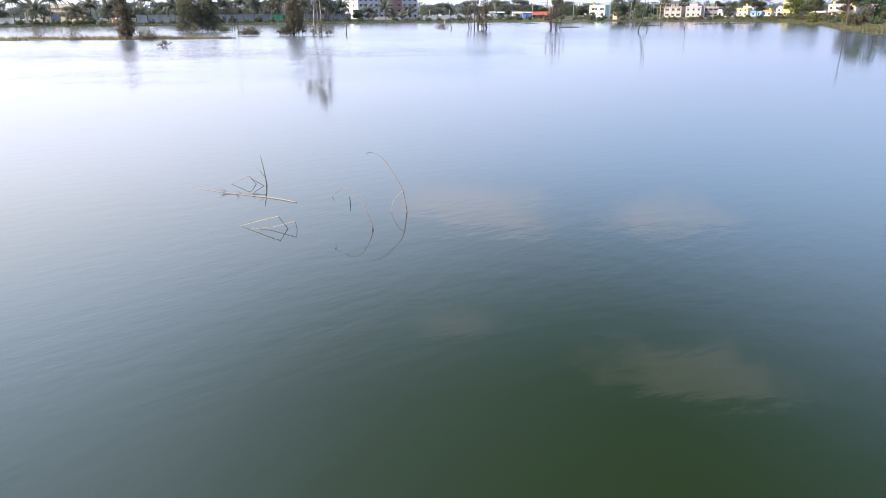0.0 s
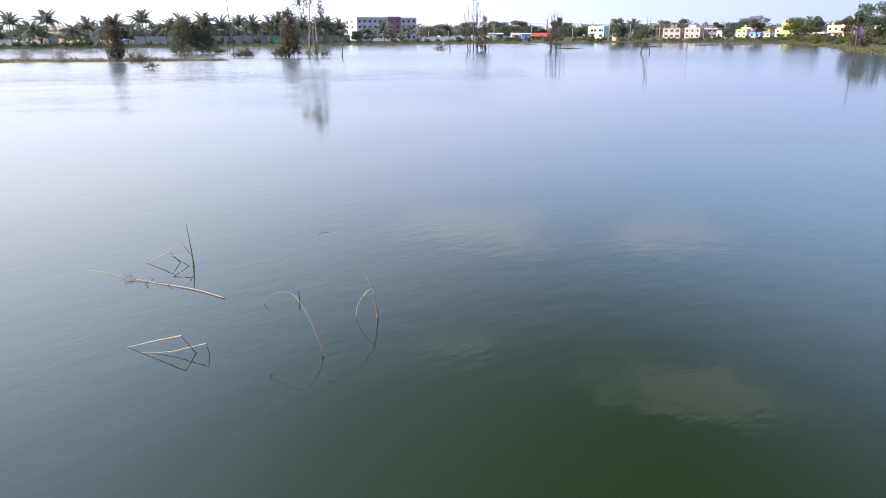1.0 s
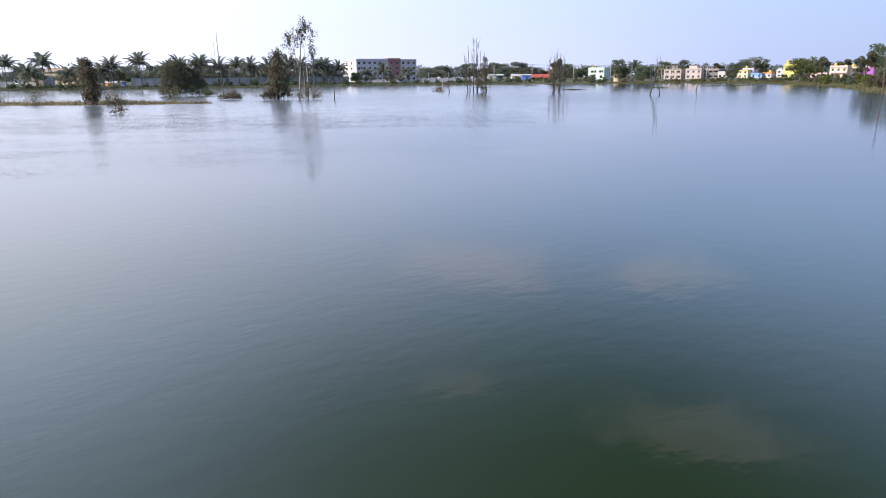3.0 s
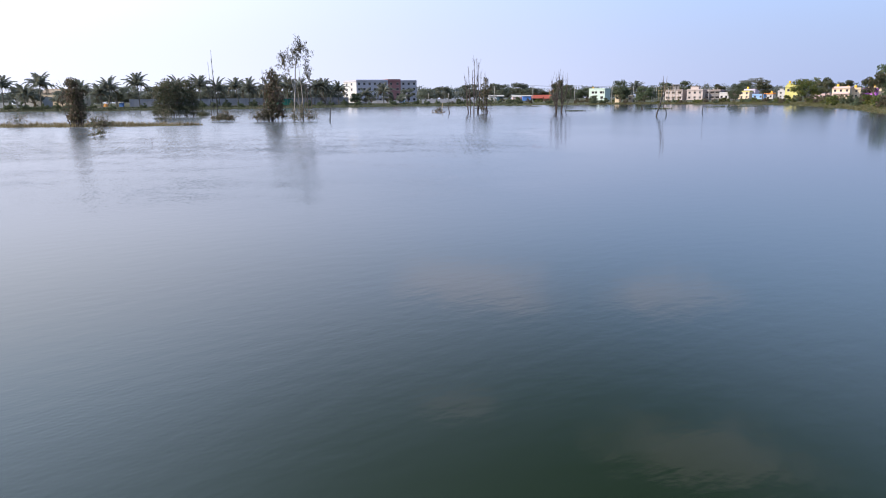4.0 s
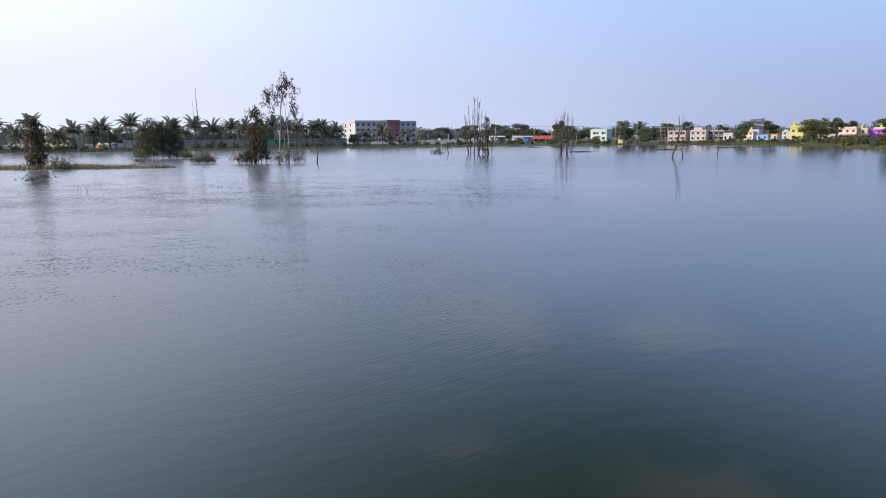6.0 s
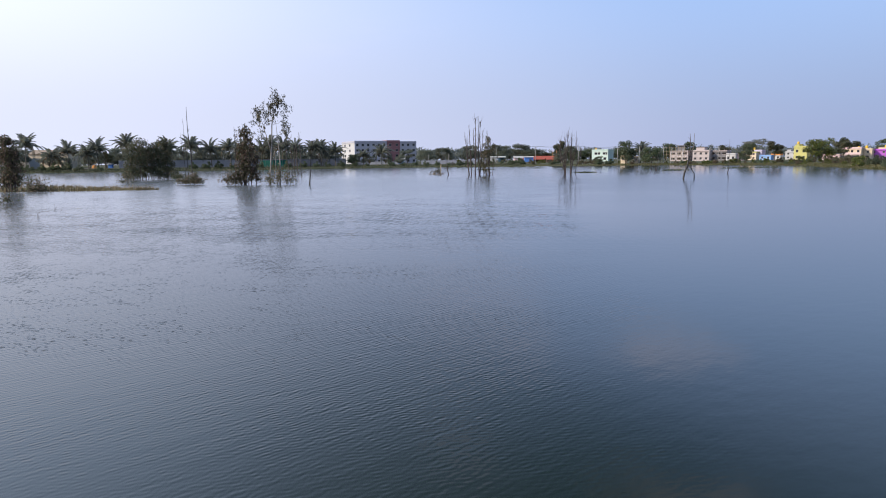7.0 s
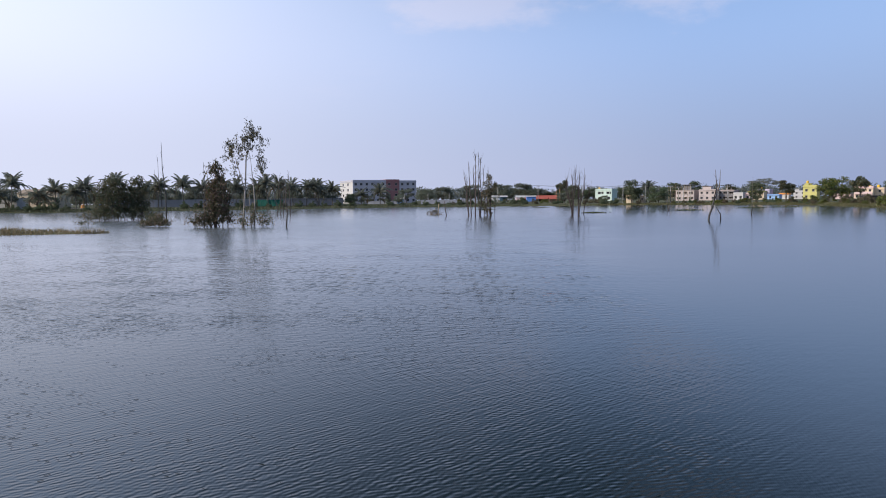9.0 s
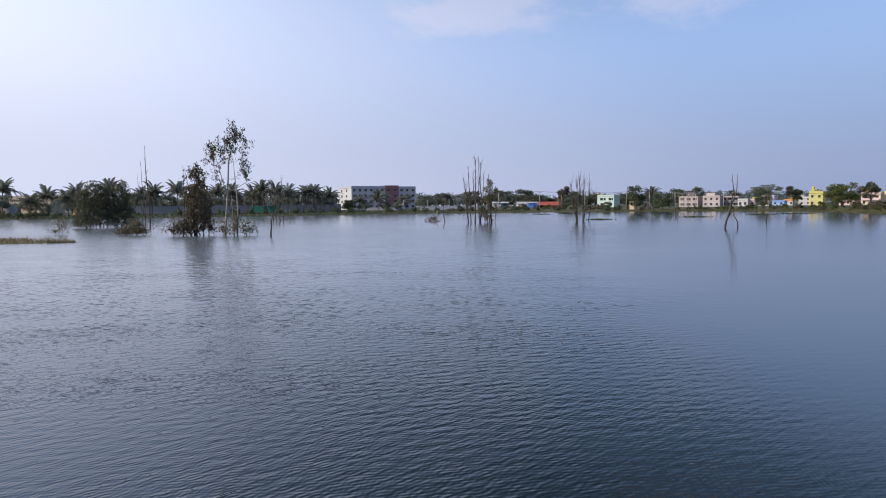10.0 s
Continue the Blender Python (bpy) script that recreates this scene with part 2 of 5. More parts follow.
M_PALEBARK = surface("pale_peeling_bark", (0.30, 0.265, 0.24), (0.42, 0.385, 0.35), 2.5, 0.85, 0.008, 16.0, third=(0.18, 0.15, 0.13))
M_DEAD = surface("dead_wood", (0.075, 0.055, 0.05), (0.15, 0.115, 0.10), 1.5, 0.9, 0.006, 22.0)
M_WETWOOD = surface("wet_dark_wood", (0.035, 0.03, 0.028), (0.07, 0.06, 0.05), 2.0, 0.55, 0.006, 20.0)
M_PALMBARK = surface("palm_bark", (0.16, 0.14, 0.115), (0.09, 0.08, 0.065), 3.0, 0.9, 0.01, 14.0)
M_BUSHLEAF = foliage("brown_green_leaves", (0.06, 0.065, 0.03), (0.14, 0.145, 0.07), (0.22, 0.16, 0.11), 0.42, 0.2)
M_DARKLEAF = foliage("dark_green_leaves", (0.055, 0.072, 0.042), (0.13, 0.15, 0.08), (0.17, 0.13, 0.07), 0.45, 0.12)
M_EUCLEAF = foliage("grey_green_leaves", (0.075, 0.08, 0.06), (0.16, 0.16, 0.115), (0.24, 0.21, 0.11), 0.42, 0.16)
# shore leaf tones, lifted in colour as haze would lift them
M_TREELEAF = foliage("tree_leaves", (0.09, 0.125, 0.075), (0.175, 0.215, 0.125), (0.15, 0.15, 0.07), 0.5, 0.10)
# trees behind the palms: distance haze put into a paler leaf colour
M_HAZELEAF = foliage("haze_paled_tree_leaves", (0.13, 0.155, 0.125), (0.225, 0.25, 0.19), (0.20, 0.19, 0.12), 0.5, 0.10)
M_BRIGHTLEAF = foliage("sunny_tree_leaves", (0.06, 0.10, 0.026), (0.13, 0.175, 0.05), (0.18, 0.17, 0.045), 0.45, 0.25)
# grey-green leaves, greyed and lifted further for haze
M_GREYLEAF = foliage("feathery_grey_leaves", (0.17, 0.185, 0.165), (0.27, 0.28, 0.235), (0.24, 0.23, 0.19), 0.4, 0.2)
# frond colour paled and cooled to imitate the air between
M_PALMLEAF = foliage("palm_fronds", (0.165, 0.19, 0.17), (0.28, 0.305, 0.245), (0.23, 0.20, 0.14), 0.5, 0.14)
M_DEADFROND = foliage("dead_palm_fronds", (0.12, 0.085, 0.045), (0.20, 0.15, 0.08), None, 0.25)
# far woods carry their haze in this pale bluish leaf colour
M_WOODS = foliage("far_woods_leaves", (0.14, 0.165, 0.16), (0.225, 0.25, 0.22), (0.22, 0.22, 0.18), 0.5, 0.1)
M_REEDGREEN = surface("green_reed", (0.035, 0.07, 0.015), (0.06, 0.09, 0.025), 4.0, 0.6)
M_STRAW = surface("dry_straw_reed", (0.36, 0.27, 0.16), (0.46, 0.37, 0.25), 6.0, 0.6, third=(0.26, 0.13, 0.07))
M_REEDBROWN = surface("reddish_reed", (0.25, 0.12, 0.065), (0.34, 0.19, 0.11), 5.0, 0.65, third=(0.10, 0.07, 0.05))
M_TWIG = surface("dark_twig", (0.05, 0.035, 0.028), (0.10, 0.06, 0.04), 5.0, 0.8)
M_WEEDDARK = surface("weed_and_reflection_dark", (0.055, 0.075, 0.03), (0.10, 0.10, 0.05), 0.8, 0.9, 0.02, 6.0)


def paint(name, colour, dirt=None):
    return surface(name, colour, tuple(c * 0.86 for c in colour), 0.5, 0.85, 0.004, 9.0, vary=0.08, third=dirt or tuple(c * 0.6 for c in colour))


M_WHITE = paint("white_wall_paint", (0.58, 0.56, 0.55))
# the block's unlit front has its shade in this grey
M_SHADEWALL = paint("shade_grey_render", (0.50, 0.49, 0.55))
M_COMPOUND = paint("compound_wall_render", (0.33, 0.34, 0.39))
M_REDBRICK = paint("red_brick_infill", (0.33, 0.16, 0.165))
M_MINT = paint("mint_wall_paint", (0.62, 0.74, 0.66))
M_YELLOW = paint("lime_yellow_wall_paint", (0.60, 0.55, 0.20))
M_PURPLE = paint("purple_wall_paint", (0.50, 0.13, 0.58))
M_LILAC = paint("pale_lilac_wall_paint", (0.62, 0.56, 0.68))
M_CREAM = paint("cream_wall_paint", (0.75, 0.60, 0.43))
M_PINK = paint("pale_pink_wall_paint", (0.74, 0.54, 0.52))
M_CONCRETE = paint("raw_concrete", (0.52, 0.44, 0.42))
# dark rooftop slabs, and the shade painted onto the open shell
M_CONCRETEDARKSHADE = paint("dark_and_shade_concrete", (0.20, 0.19, 0.20))
M_BLUE = paint("blue_sheet", (0.10, 0.24, 0.62))
M_TEAL = paint("teal_sheet", (0.07, 0.13, 0.17))
M_SKYBLUE = paint("light_blue_wall_paint", (0.30, 0.48, 0.78))
M_REDROOF = surface("red_clay_roof_tiles", (0.42, 0.10, 0.07), (0.34, 0.085, 0.06), 1.2, 0.85, 0.02, 6.0)
M_ORANGE = paint("orange_wall_paint", (0.72, 0.30, 0.08))
M_GREENNET = surface("green_shade_net", (0.015, 0.16, 0.12), (0.02, 0.11, 0.09), 0.6, 0.8, 0.01, 6.0)
M_TANROOF = surface("tan_sheet_roof", (0.55, 0.42, 0.30), (0.46, 0.35, 0.26), 0.8, 0.7, 0.006, 8.0)
M_TANK = paint("yellow_water_tank", (0.80, 0.50, 0.06))
M_TANKBLACK = surface("black_plastic_tank", (0.03, 0.03, 0.035), (0.05, 0.05, 0.05), 2.0, 0.5)
M_TIN = surface("pale_tin_roof", (0.62, 0.60, 0.57), (0.50, 0.47, 0.44), 0.8, 0.5, 0.006, 8.0, metal=0.2)
M_POLE = surface("pale_concrete_pole", (0.42, 0.40, 0.38), (0.33, 0.31, 0.29), 2.0, 0.85)
M_RUSTPOLE = surface("orange_painted_pole", (0.55, 0.27, 0.12), (0.42, 0.22, 0.12), 2.0, 0.7)
M_WIRE = surface("black_cable", (0.03, 0.03, 0.03), (0.04, 0.04, 0.04), 2.0, 0.6)
M_DOOR = surface("dark_wood_door", (0.08, 0.05, 0.035), (0.11, 0.07, 0.05), 3.0, 0.6)
M_FRAME = surface("window_frame_paint", (0.30, 0.28, 0.27), (0.24, 0.22, 0.21), 3.0, 0.6)
M_SAND = surface("bare_sandy_soil", (0.42, 0.32, 0.23), (0.34, 0.25, 0.17), 0.5, 0.95, 0.02, 4.0)


def glass_material():
    m = bpy.data.materials.new("window_glass")
    m.use_nodes = True
    b = m.node_tree.nodes["Principled BSDF"]
    b.inputs["Base Color"].default_value = (0.02, 0.024, 0.03, 1)
    b.inputs["Roughness"].default_value = 0.08
    return m


M_GLASS = glass_material()


# ---- mesh helpers ----
class Geo:
    """Vertices and faces of one mesh, gathered from pieces."""

    def __init__(self):
        self.v, self.f, self.n = [], [], 0

    def add(self, verts, faces):
        self.v.append(np.asarray(verts, float).reshape(-1, 3))
        self.f += [tuple(i + self.n for i in face) for face in faces]
        self.n += len(self.v[-1])

    def box(self, lo, hi):
        (x0, y0, z0), (x1, y1, z1) = lo, hi
        self.add([(x0, y0, z0), (x1, y0, z0), (x1, y1, z0), (x0, y1, z0), (x0, y0, z1), (x1, y0, z1), (x1, y1, z1), (x0, y1, z1)],
                 [(0, 3, 2, 1), (4, 5, 6, 7), (0, 1, 5, 4), (1, 2, 6, 5), (2, 3, 7, 6), (3, 0, 4, 7)])

    def tube(self, pts, radii, sides=6):
        pts = [Vector(p) for p in pts]
        verts, faces = [], []
        for i, p in enumerate(pts):
            d = (pts[min(i + 1, len(pts) - 1)] - pts[max(i - 1, 0)]).normalized()
            a = d.cross(Vector((0, 1, 0.1)) if abs(d.y) < 0.9 else Vector((1, 0, 0))).normalized()
            b = d.cross(a)
            r = radii[i]
            for k in range(sides):
                w = 2 * math.pi * k / sides
                verts.append(p + a * (r * math.cos(w)) + b * (r * math.sin(w)))
        for i in range(len(pts) - 1):
            for k in range(sides):
                k2 = (k + 1) % sides
                faces.append((i * sides + k, i * sides + k2, (i + 1) * sides + k2, (i + 1) * sides + k))
        faces += [tuple(range(sides))[::-1], tuple(range((len(pts) - 1) * sides, len(pts) * sides))]
        self.add([tuple(v) for v in verts], faces)

    def leaves(self, centres, length, width, rng, droop=0.0, spread=0.35):
        """A folded four-cornered leaf at each centre."""
        c = np.asarray(centres, float)
        n = len(c)
        if not n:
            return
        d = rng.normal(size=(n, 3))
        d[:, 2] -= droop
        d /= np.linalg.norm(d, axis=1)[:, None]
        s = np.cross(d, rng.normal(size=(n, 3)))
        s /= np.linalg.norm(s, axis=1)[:, None] + 1e-9
        up = np.cross(d, s)
        ln = length * rng.uniform(1 - spread, 1 + spread, (n, 1))
        wd = width * rng.uniform(1 - spread, 1 + spread, (n, 1))
        a = c - d * ln / 2
        b = c + s * wd / 2 + up * wd * 0.15
        e = c + d * ln / 2
        g = c - s * wd / 2 + up * wd * 0.15
        verts = np.stack([a, b, e, g], 1).reshape(-1, 3)
        self.v.append(verts)
        base = self.n
        self.f += [(base + 4 * i, base + 4 * i + 1, base + 4 * i + 2, base + 4 * i + 3) for i in range(n)]
        self.n += 4 * n

    def blades(self, roots, height, width, rng, lean=0.35):
        """Upright grass blades, each a bent strip of two faces."""
        r = np.asarray(roots, float)
        n = len(r)
        if not n:
            return
        h = height * rng.uniform(0.45, 1.25, (n, 1))
        a = rng.uniform(0, 2 * np.pi, n)
        side = np.stack([np.cos(a), np.sin(a), np.zeros(n)], 1) * width / 2
        off = rng.normal(size=(n, 3)) * lean * h
        off[:, 2] = 0
        mid = r + off * 0.35 + np.array([0, 0, 0.55]) * h
        tip = r + off + np.array([0, 0, 1.0]) * h
        verts = np.stack([r - side, r + side, mid + side * 0.7, mid - side * 0.7, tip], 1).reshape(-1, 3)
        base = self.n
        self.v.append(verts)
        for i in range(n):
            b = base + 5 * i
            self.f += [(b, b + 1, b + 2, b + 3), (b + 3, b + 2, b + 4)]
        self.n += 5 * n

    def mesh(self, name, smooth=False):
        me = bpy.data.meshes.new(name)
        me.from_pydata(np.concatenate(self.v).tolist(), [], self.f)
        if smooth:
            me.polygons.foreach_set("use_smooth", [True] * len(me.polygons))
        me.update()
        return me


def thing(name, loc, label, category, group="", kind="", yaw=0.0):
    ob = new(name)
    ob.empty_display_size = 0.3
    ob.matrix_world = pose(*loc, 0, 0, yaw)
    return tagged(ob, label, category, group, kind)


def part(name, geo, material, parent=None, label="", smooth=False):
    me = geo if isinstance(geo, bpy.types.Mesh) else geo.mesh(name, smooth)
    if material and not me.materials:
        me.materials.append(material)
    ob = new(name, me)
    if parent:
        ob.parent = parent
    if label:
        tagged(ob, label)
    return ob


def blob_points(rng, blobs, n, shell=0.5):
    """Points inside a set of ellipsoids, thicker towards their skins."""
    vol = np.array([b[3] * b[4] * b[5] for b in blobs]) ** 0.8
    pick = rng.choice(len(blobs), n, p=vol / vol.sum())
    B = np.array(blobs)[pick]
    d = rng.normal(size=(n, 3))
    d /= np.linalg.norm(d, axis=1)[:, None]
    r = rng.uniform(0, 1, (n, 1)) ** shell
    return B[:, :3] + d * r * B[:, 3:6]
# ---- the setting: lake, shore, ground ----
MID = (0.0, 120.0)
SHORE = [(-181, 302), (-155, 298), (-130, 297), (-92, 309), (-46, 328), (0, 342), (40, 327), (72, 316), (92, 303), (103, 285), (107, 262), (108, 246), (98, 203), (85, 165),
         (67, 121), (64, 95), (75, 50), (80, 0), (50, -50), (-30, -70), (-130, -50), (-210, 30), (-250, 140), (-235, 250)]


def shore_ring(count=440):
    """The lake's edge as a closed, slightly ragged line, and the way out from the middle at each point."""
    P = np.array(SHORE, float)
    n = len(P)
    out = []
    for k in range(count):
        u = k / count * n
        i, f = int(u), u - int(u)
        p0, p1, p2, p3 = (P[(i + j) % n] for j in (-1, 0, 1, 2))
        q = 0.5 * (2 * p1 + (p2 - p0) * f + (2 * p0 - 5 * p1 + 4 * p2 - p3) * f * f + (3 * p1 - p0 - 3 * p2 + p3) * f ** 3)
        way = q - np.array(MID)
        r = np.linalg.norm(way)
        way /= r
        q = q + way * 1.2 * noise.noise((q[0] * 0.08, q[1] * 0.08, 3.0)) + way * 0.5 * noise.noise((q[0] * 0.35, q[1] * 0.35, 7.0))
        out.append((q, way))
    return out


RING = shore_ring()
LEVELS = [(-7, -1.3), (-1.0, -0.15), (0, 0.06), (0.7, 0.35), (2.5, 0.65), (8, 0.85), (20, 1.1), (45, 1.4), (90, 1.7), (200, 1.9), (600, 1.9), (1600, 1.5), (4400, 0.0)]


def level(off, x):
    """Height of the land at a distance from the shore: a low bank to the west, a gently rising meadow to the east."""
    west = float(np.interp(off, [l[0] for l in LEVELS], [l[1] for l in LEVELS]))
    east = float(np.interp(off, [-7, -1, 0, 0.7, 2.5, 8, 20, 45, 90, 200, 600, 1600, 4400], [-1.3, -0.1, 0.03, 0.10, 0.18, 0.28, 0.42, 0.6, 0.8, 1.0, 1.5, 1.5, 0.0]))
    f = min(1.0, max(0.0, (x - 30) / 40))
    return west * (1 - f) + east * f


def ground_height(x, y):
    """Height of the land at (x, y) by its distance from the shore."""
    w = np.array([x, y]) - np.array(MID)
    r = np.linalg.norm(w)
    a = math.atan2(w[1], w[0])
    best = min(RING, key=lambda q: abs((math.atan2(q[1][1], q[1][0]) - a + math.pi) % (2 * math.pi) - math.pi))
    d = r - np.linalg.norm(best[0] - np.array(MID))
    return level(d, x)


def build_ground():
    g = Geo()
    n = len(RING)
    verts = []
    for off, z in LEVELS:
        for q, way in RING:
            p = q + way * off
            bumpy = 0.08 * noise.noise((p[0] * 0.2, p[1] * 0.2, 1.0)) if 0.5 < off < 100 else 0.0
            verts.append((p[0], p[1], level(off, p[0]) + bumpy))
    faces = [(i * n + k, i * n + (k + 1) % n, (i + 1) * n + (k + 1) % n, (i + 1) * n + k) for i in range(len(LEVELS) - 1) for k in range(n)]
    g.add(verts, faces)
    tagged(part("ground", g, M_GROUND, smooth=True), "flat dry grassy land all round the lake", "ground", kind="structure")


def build_water():
    g = Geo()
    n = len(RING)
    verts = [(MID[0], MID[1], 0.0)] + [(q[0] + w[0] * 0.6, q[1] + w[1] * 0.6, 0.0) for q, w in RING]
    g.add(verts, [(0, 1 + k, 1 + (k + 1) % n) for k in range(n)])
    ob = part("water", g, M_WATER)
    tagged(ob, "still murky green lake water reflecting the pale sky", "lake", kind="structure")


build_ground()
build_water()


def build_spit():
    """A low tongue of mud and marsh grass that reaches into the lake."""
    rng = np.random.default_rng(4)
    mud = Geo()
    xs = np.linspace(-150, -32.5, 63)
    rows = []
    for i, x in enumerate(xs):
        t = (x + 150) / 117.5
        mid = 114.4 + 0.6 * math.sin(x * 0.21) + 7 * (1 - t) ** 2 - 0.2 * max(0.0, x + 46)
        half = max(0.12, min(5.0 + 0.8 * math.sin(x * 0.23), 0.1 + (-33.0 - x) * 0.42 + 0.5 * noise.noise((x * 0.35, 2.0, 1.0))))
        rows.append([(x, mid + half * s + 0.5 * noise.noise((x * 0.5, s * 3, 0)), z * (min(1.0, half / 2.5) if z > 0.05 else 1)) for s, z in ((-1.25, -0.25), (-1, 0.02), (-0.5, 0.14), (0.4, 0.17), (1, 0.02), (1.25, -0.25))])
    mud.add([p for r in rows for p in r], [(i * 6 + k, i * 6 + 6 + k, i * 6 + 7 + k, i * 6 + k + 1) for i in range(len(rows) - 1) for k in range(5)])
    spit = thing("grass_spit", (0, 0, 0), "low muddy spit covered in dry yellowish marsh grass", "spit", kind="structure")
    part("mud", mud, M_SPIT, spit, smooth=True)
    grass = Geo()
    roots = []
    for i in range(len(rows) - 1):
        a, b = np.array(rows[i]), np.array(rows[i + 1])
        for _ in range(240 if rows[i][0][0] < -40 else 110):
            s, u = rng.uniform(0.6, 4.3), rng.uniform()
            k, f = int(s), s - int(s)
            p = (a[k] * (1 - f) + a[min(k + 1, 5)] * f) * (1 - u) + (b[k] * (1 - f) + b[min(k + 1, 5)] * f) * u
            if noise.noise((p[0] * 0.25, p[1] * 0.4, 5.0)) > -0.22:
                roots.append(p)
    grass.blades(roots, 0.32, 0.05, rng, 0.45)
    grass.blades([p for p in roots if noise.noise((p[0] * 0.6, p[1] * 0.8, 9.0)) > 0.12], 0.62, 0.05, rng, 0.45)
    tagged(part("grass", grass, M_DRYGRASS, spit), kind="stuff")


build_spit()


def build_bank_grass():
    """Grass along the parts of the shore that come into view."""
    rng = np.random.default_rng(9)
    roots = {True: [], False: []}
    n = len(RING)
    for k in range(n):
        q, w = RING[k]
        q2 = RING[(k + 1) % n][0]
        if q[1] < 90 or q[0] < -240:
            continue
        east = q[0] > 60
        for _ in range(420 if east else 90):
            u = rng.uniform()
            off = rng.uniform(0, 1) ** 1.6 * (30 if east else 14)
            p = q * (1 - u) + q2 * u + w * off
            z = level(off, p[0])
            roots[q[0] > 30].append((p[0], p[1], z - 0.05))
    for side, mat, label in ((True, M_GRASS, "rough green and straw-coloured grass along the shore"), (False, M_SHADEGRASS, "rough grass along the palm shore, darkened as in shade")):
        g = Geo()
        g.blades(roots[side], 0.30 if side else 0.55, 0.13 if side else 0.22, rng, 0.4)
        tagged(part("bank_grass", g, mat), label, "grass", kind="stuff")


build_bank_grass()


def dirt_patch(loc, rx, ry, seed):
    g = Geo()
    ring = []
    for k in range(28):
        a = 2 * math.pi * k / 28
        r = 1 + 0.25 * noise.noise((math.cos(a) * 1.5, math.sin(a) * 1.5, seed))
        ring.append((rx * r * math.cos(a), ry * r * math.sin(a), 0.0))
    g.add([(0, 0, 0.25)] + [(x * 0.6, y * 0.6, 0.2) for x, y, _ in ring] + [(x, y, -0.2) for x, y, _ in ring],
          [(0, 1 + k, 1 + (k + 1) % 28) for k in range(28)] + [(1 + k, 29 + k, 29 + (k + 1) % 28, 1 + (k + 1) % 28) for k in range(28)])
    ob = part("sandy_clearing", g, M_SAND, smooth=True)
    ob.location = (*loc, ground_height(*loc) + 0.12)
    tagged(ob, "bare sandy clearing behind the shore", "clearing", kind="structure")


dirt_patch((-151, 312), 11, 8, 1.0)


# ---- trees ----
def limb(geo, rng, start, way, length, radius, bends=4, wobble=0.12, lift=0.0, sides=5, taper=0.25):
    """One crooked, tapering limb. Returns its points."""
    pts, p, d = [Vector(start)], Vector(start), Vector(way).normalized()
    for i in range(bends):
        d = (d + Vector(rng.normal(size=3)) * wobble + Vector((0, 0, lift))).normalized()
        p = p + d * (length / bends)
        pts.append(p.copy())
    geo.tube(pts, [radius * (1 - (1 - taper) * i / bends) for i in range(bends + 1)], sides)
    return pts


def along(pts, t):
    u = t * (len(pts) - 1)
    i = min(int(u), len(pts) - 2)
    return pts[i].lerp(pts[i + 1], u - i)


def leafy_tree(name, label, height, width, seed, leaf_mat, leaves=2600, leaf=0.5, trunk_share=0.3, clumps=14, category="tree", flat=0.75, lean=(0, 0), bark=None):
    """A trunk that forks into limbs, and a crown of leaf clumps about their ends."""
    rng = np.random.default_rng(seed)
    t = thing(name, (0, 0, 0), label, category)
    wood, crown = Geo(), Geo()
    base = height * trunk_share
    stem = limb(wood, rng, (0, 0, -0.3), (lean[0], lean[1], 1), base * 1.5 + 0.3, height * 0.022 + 0.06, 5, 0.07, 0.05, 7, 0.6)
    blobs = []
    ch = height - base
    for i in range(clumps):
        a = i * 2.4 + rng.uniform(-0.5, 0.5)
        h = rng.uniform(0.05, 0.85)
        reach = width / 2 * math.sqrt(max(0.15, 1 - (h * 1.25 - 0.4) ** 2)) * rng.uniform(0.45, 0.85)
        tip = Vector((math.cos(a) * reach + lean[0] * height, math.sin(a) * reach + lean[1] * height, base + ch * h))
        st = along(stem, rng.uniform(0.55, 1.0))
        limb(wood, rng, st, tip - st, (tip - st).length, height * 0.009 + 0.02, 4, 0.10, 0.03, 4)
        r = width * rng.uniform(0.14, 0.25)
        blobs.append((tip.x, tip.y, tip.z + ch * 0.06, r, r, r * flat))
    crown.leaves(blob_points(rng, blobs, leaves, 0.42), leaf, leaf * 0.6, rng, 0.3)
    part("trunk", wood, bark or M_BARK, t, smooth=True)
    part("crown", crown, leaf_mat, t)
    return t


def place(src, x, y, scale=1.0, yaw=0.0, sz=None, z=None):
    zz = ground_height(x, y) - 0.1 if z is None else z
    m = Matrix.LocRotScale((x, y, zz), Euler((0, 0, radians(yaw))), (scale, scale, sz or scale))
    return copy_thing(src, m)


def drop_thing(ob):
    for o in (*ob.children_recursive, ob):
        bpy.data.objects.remove(o)


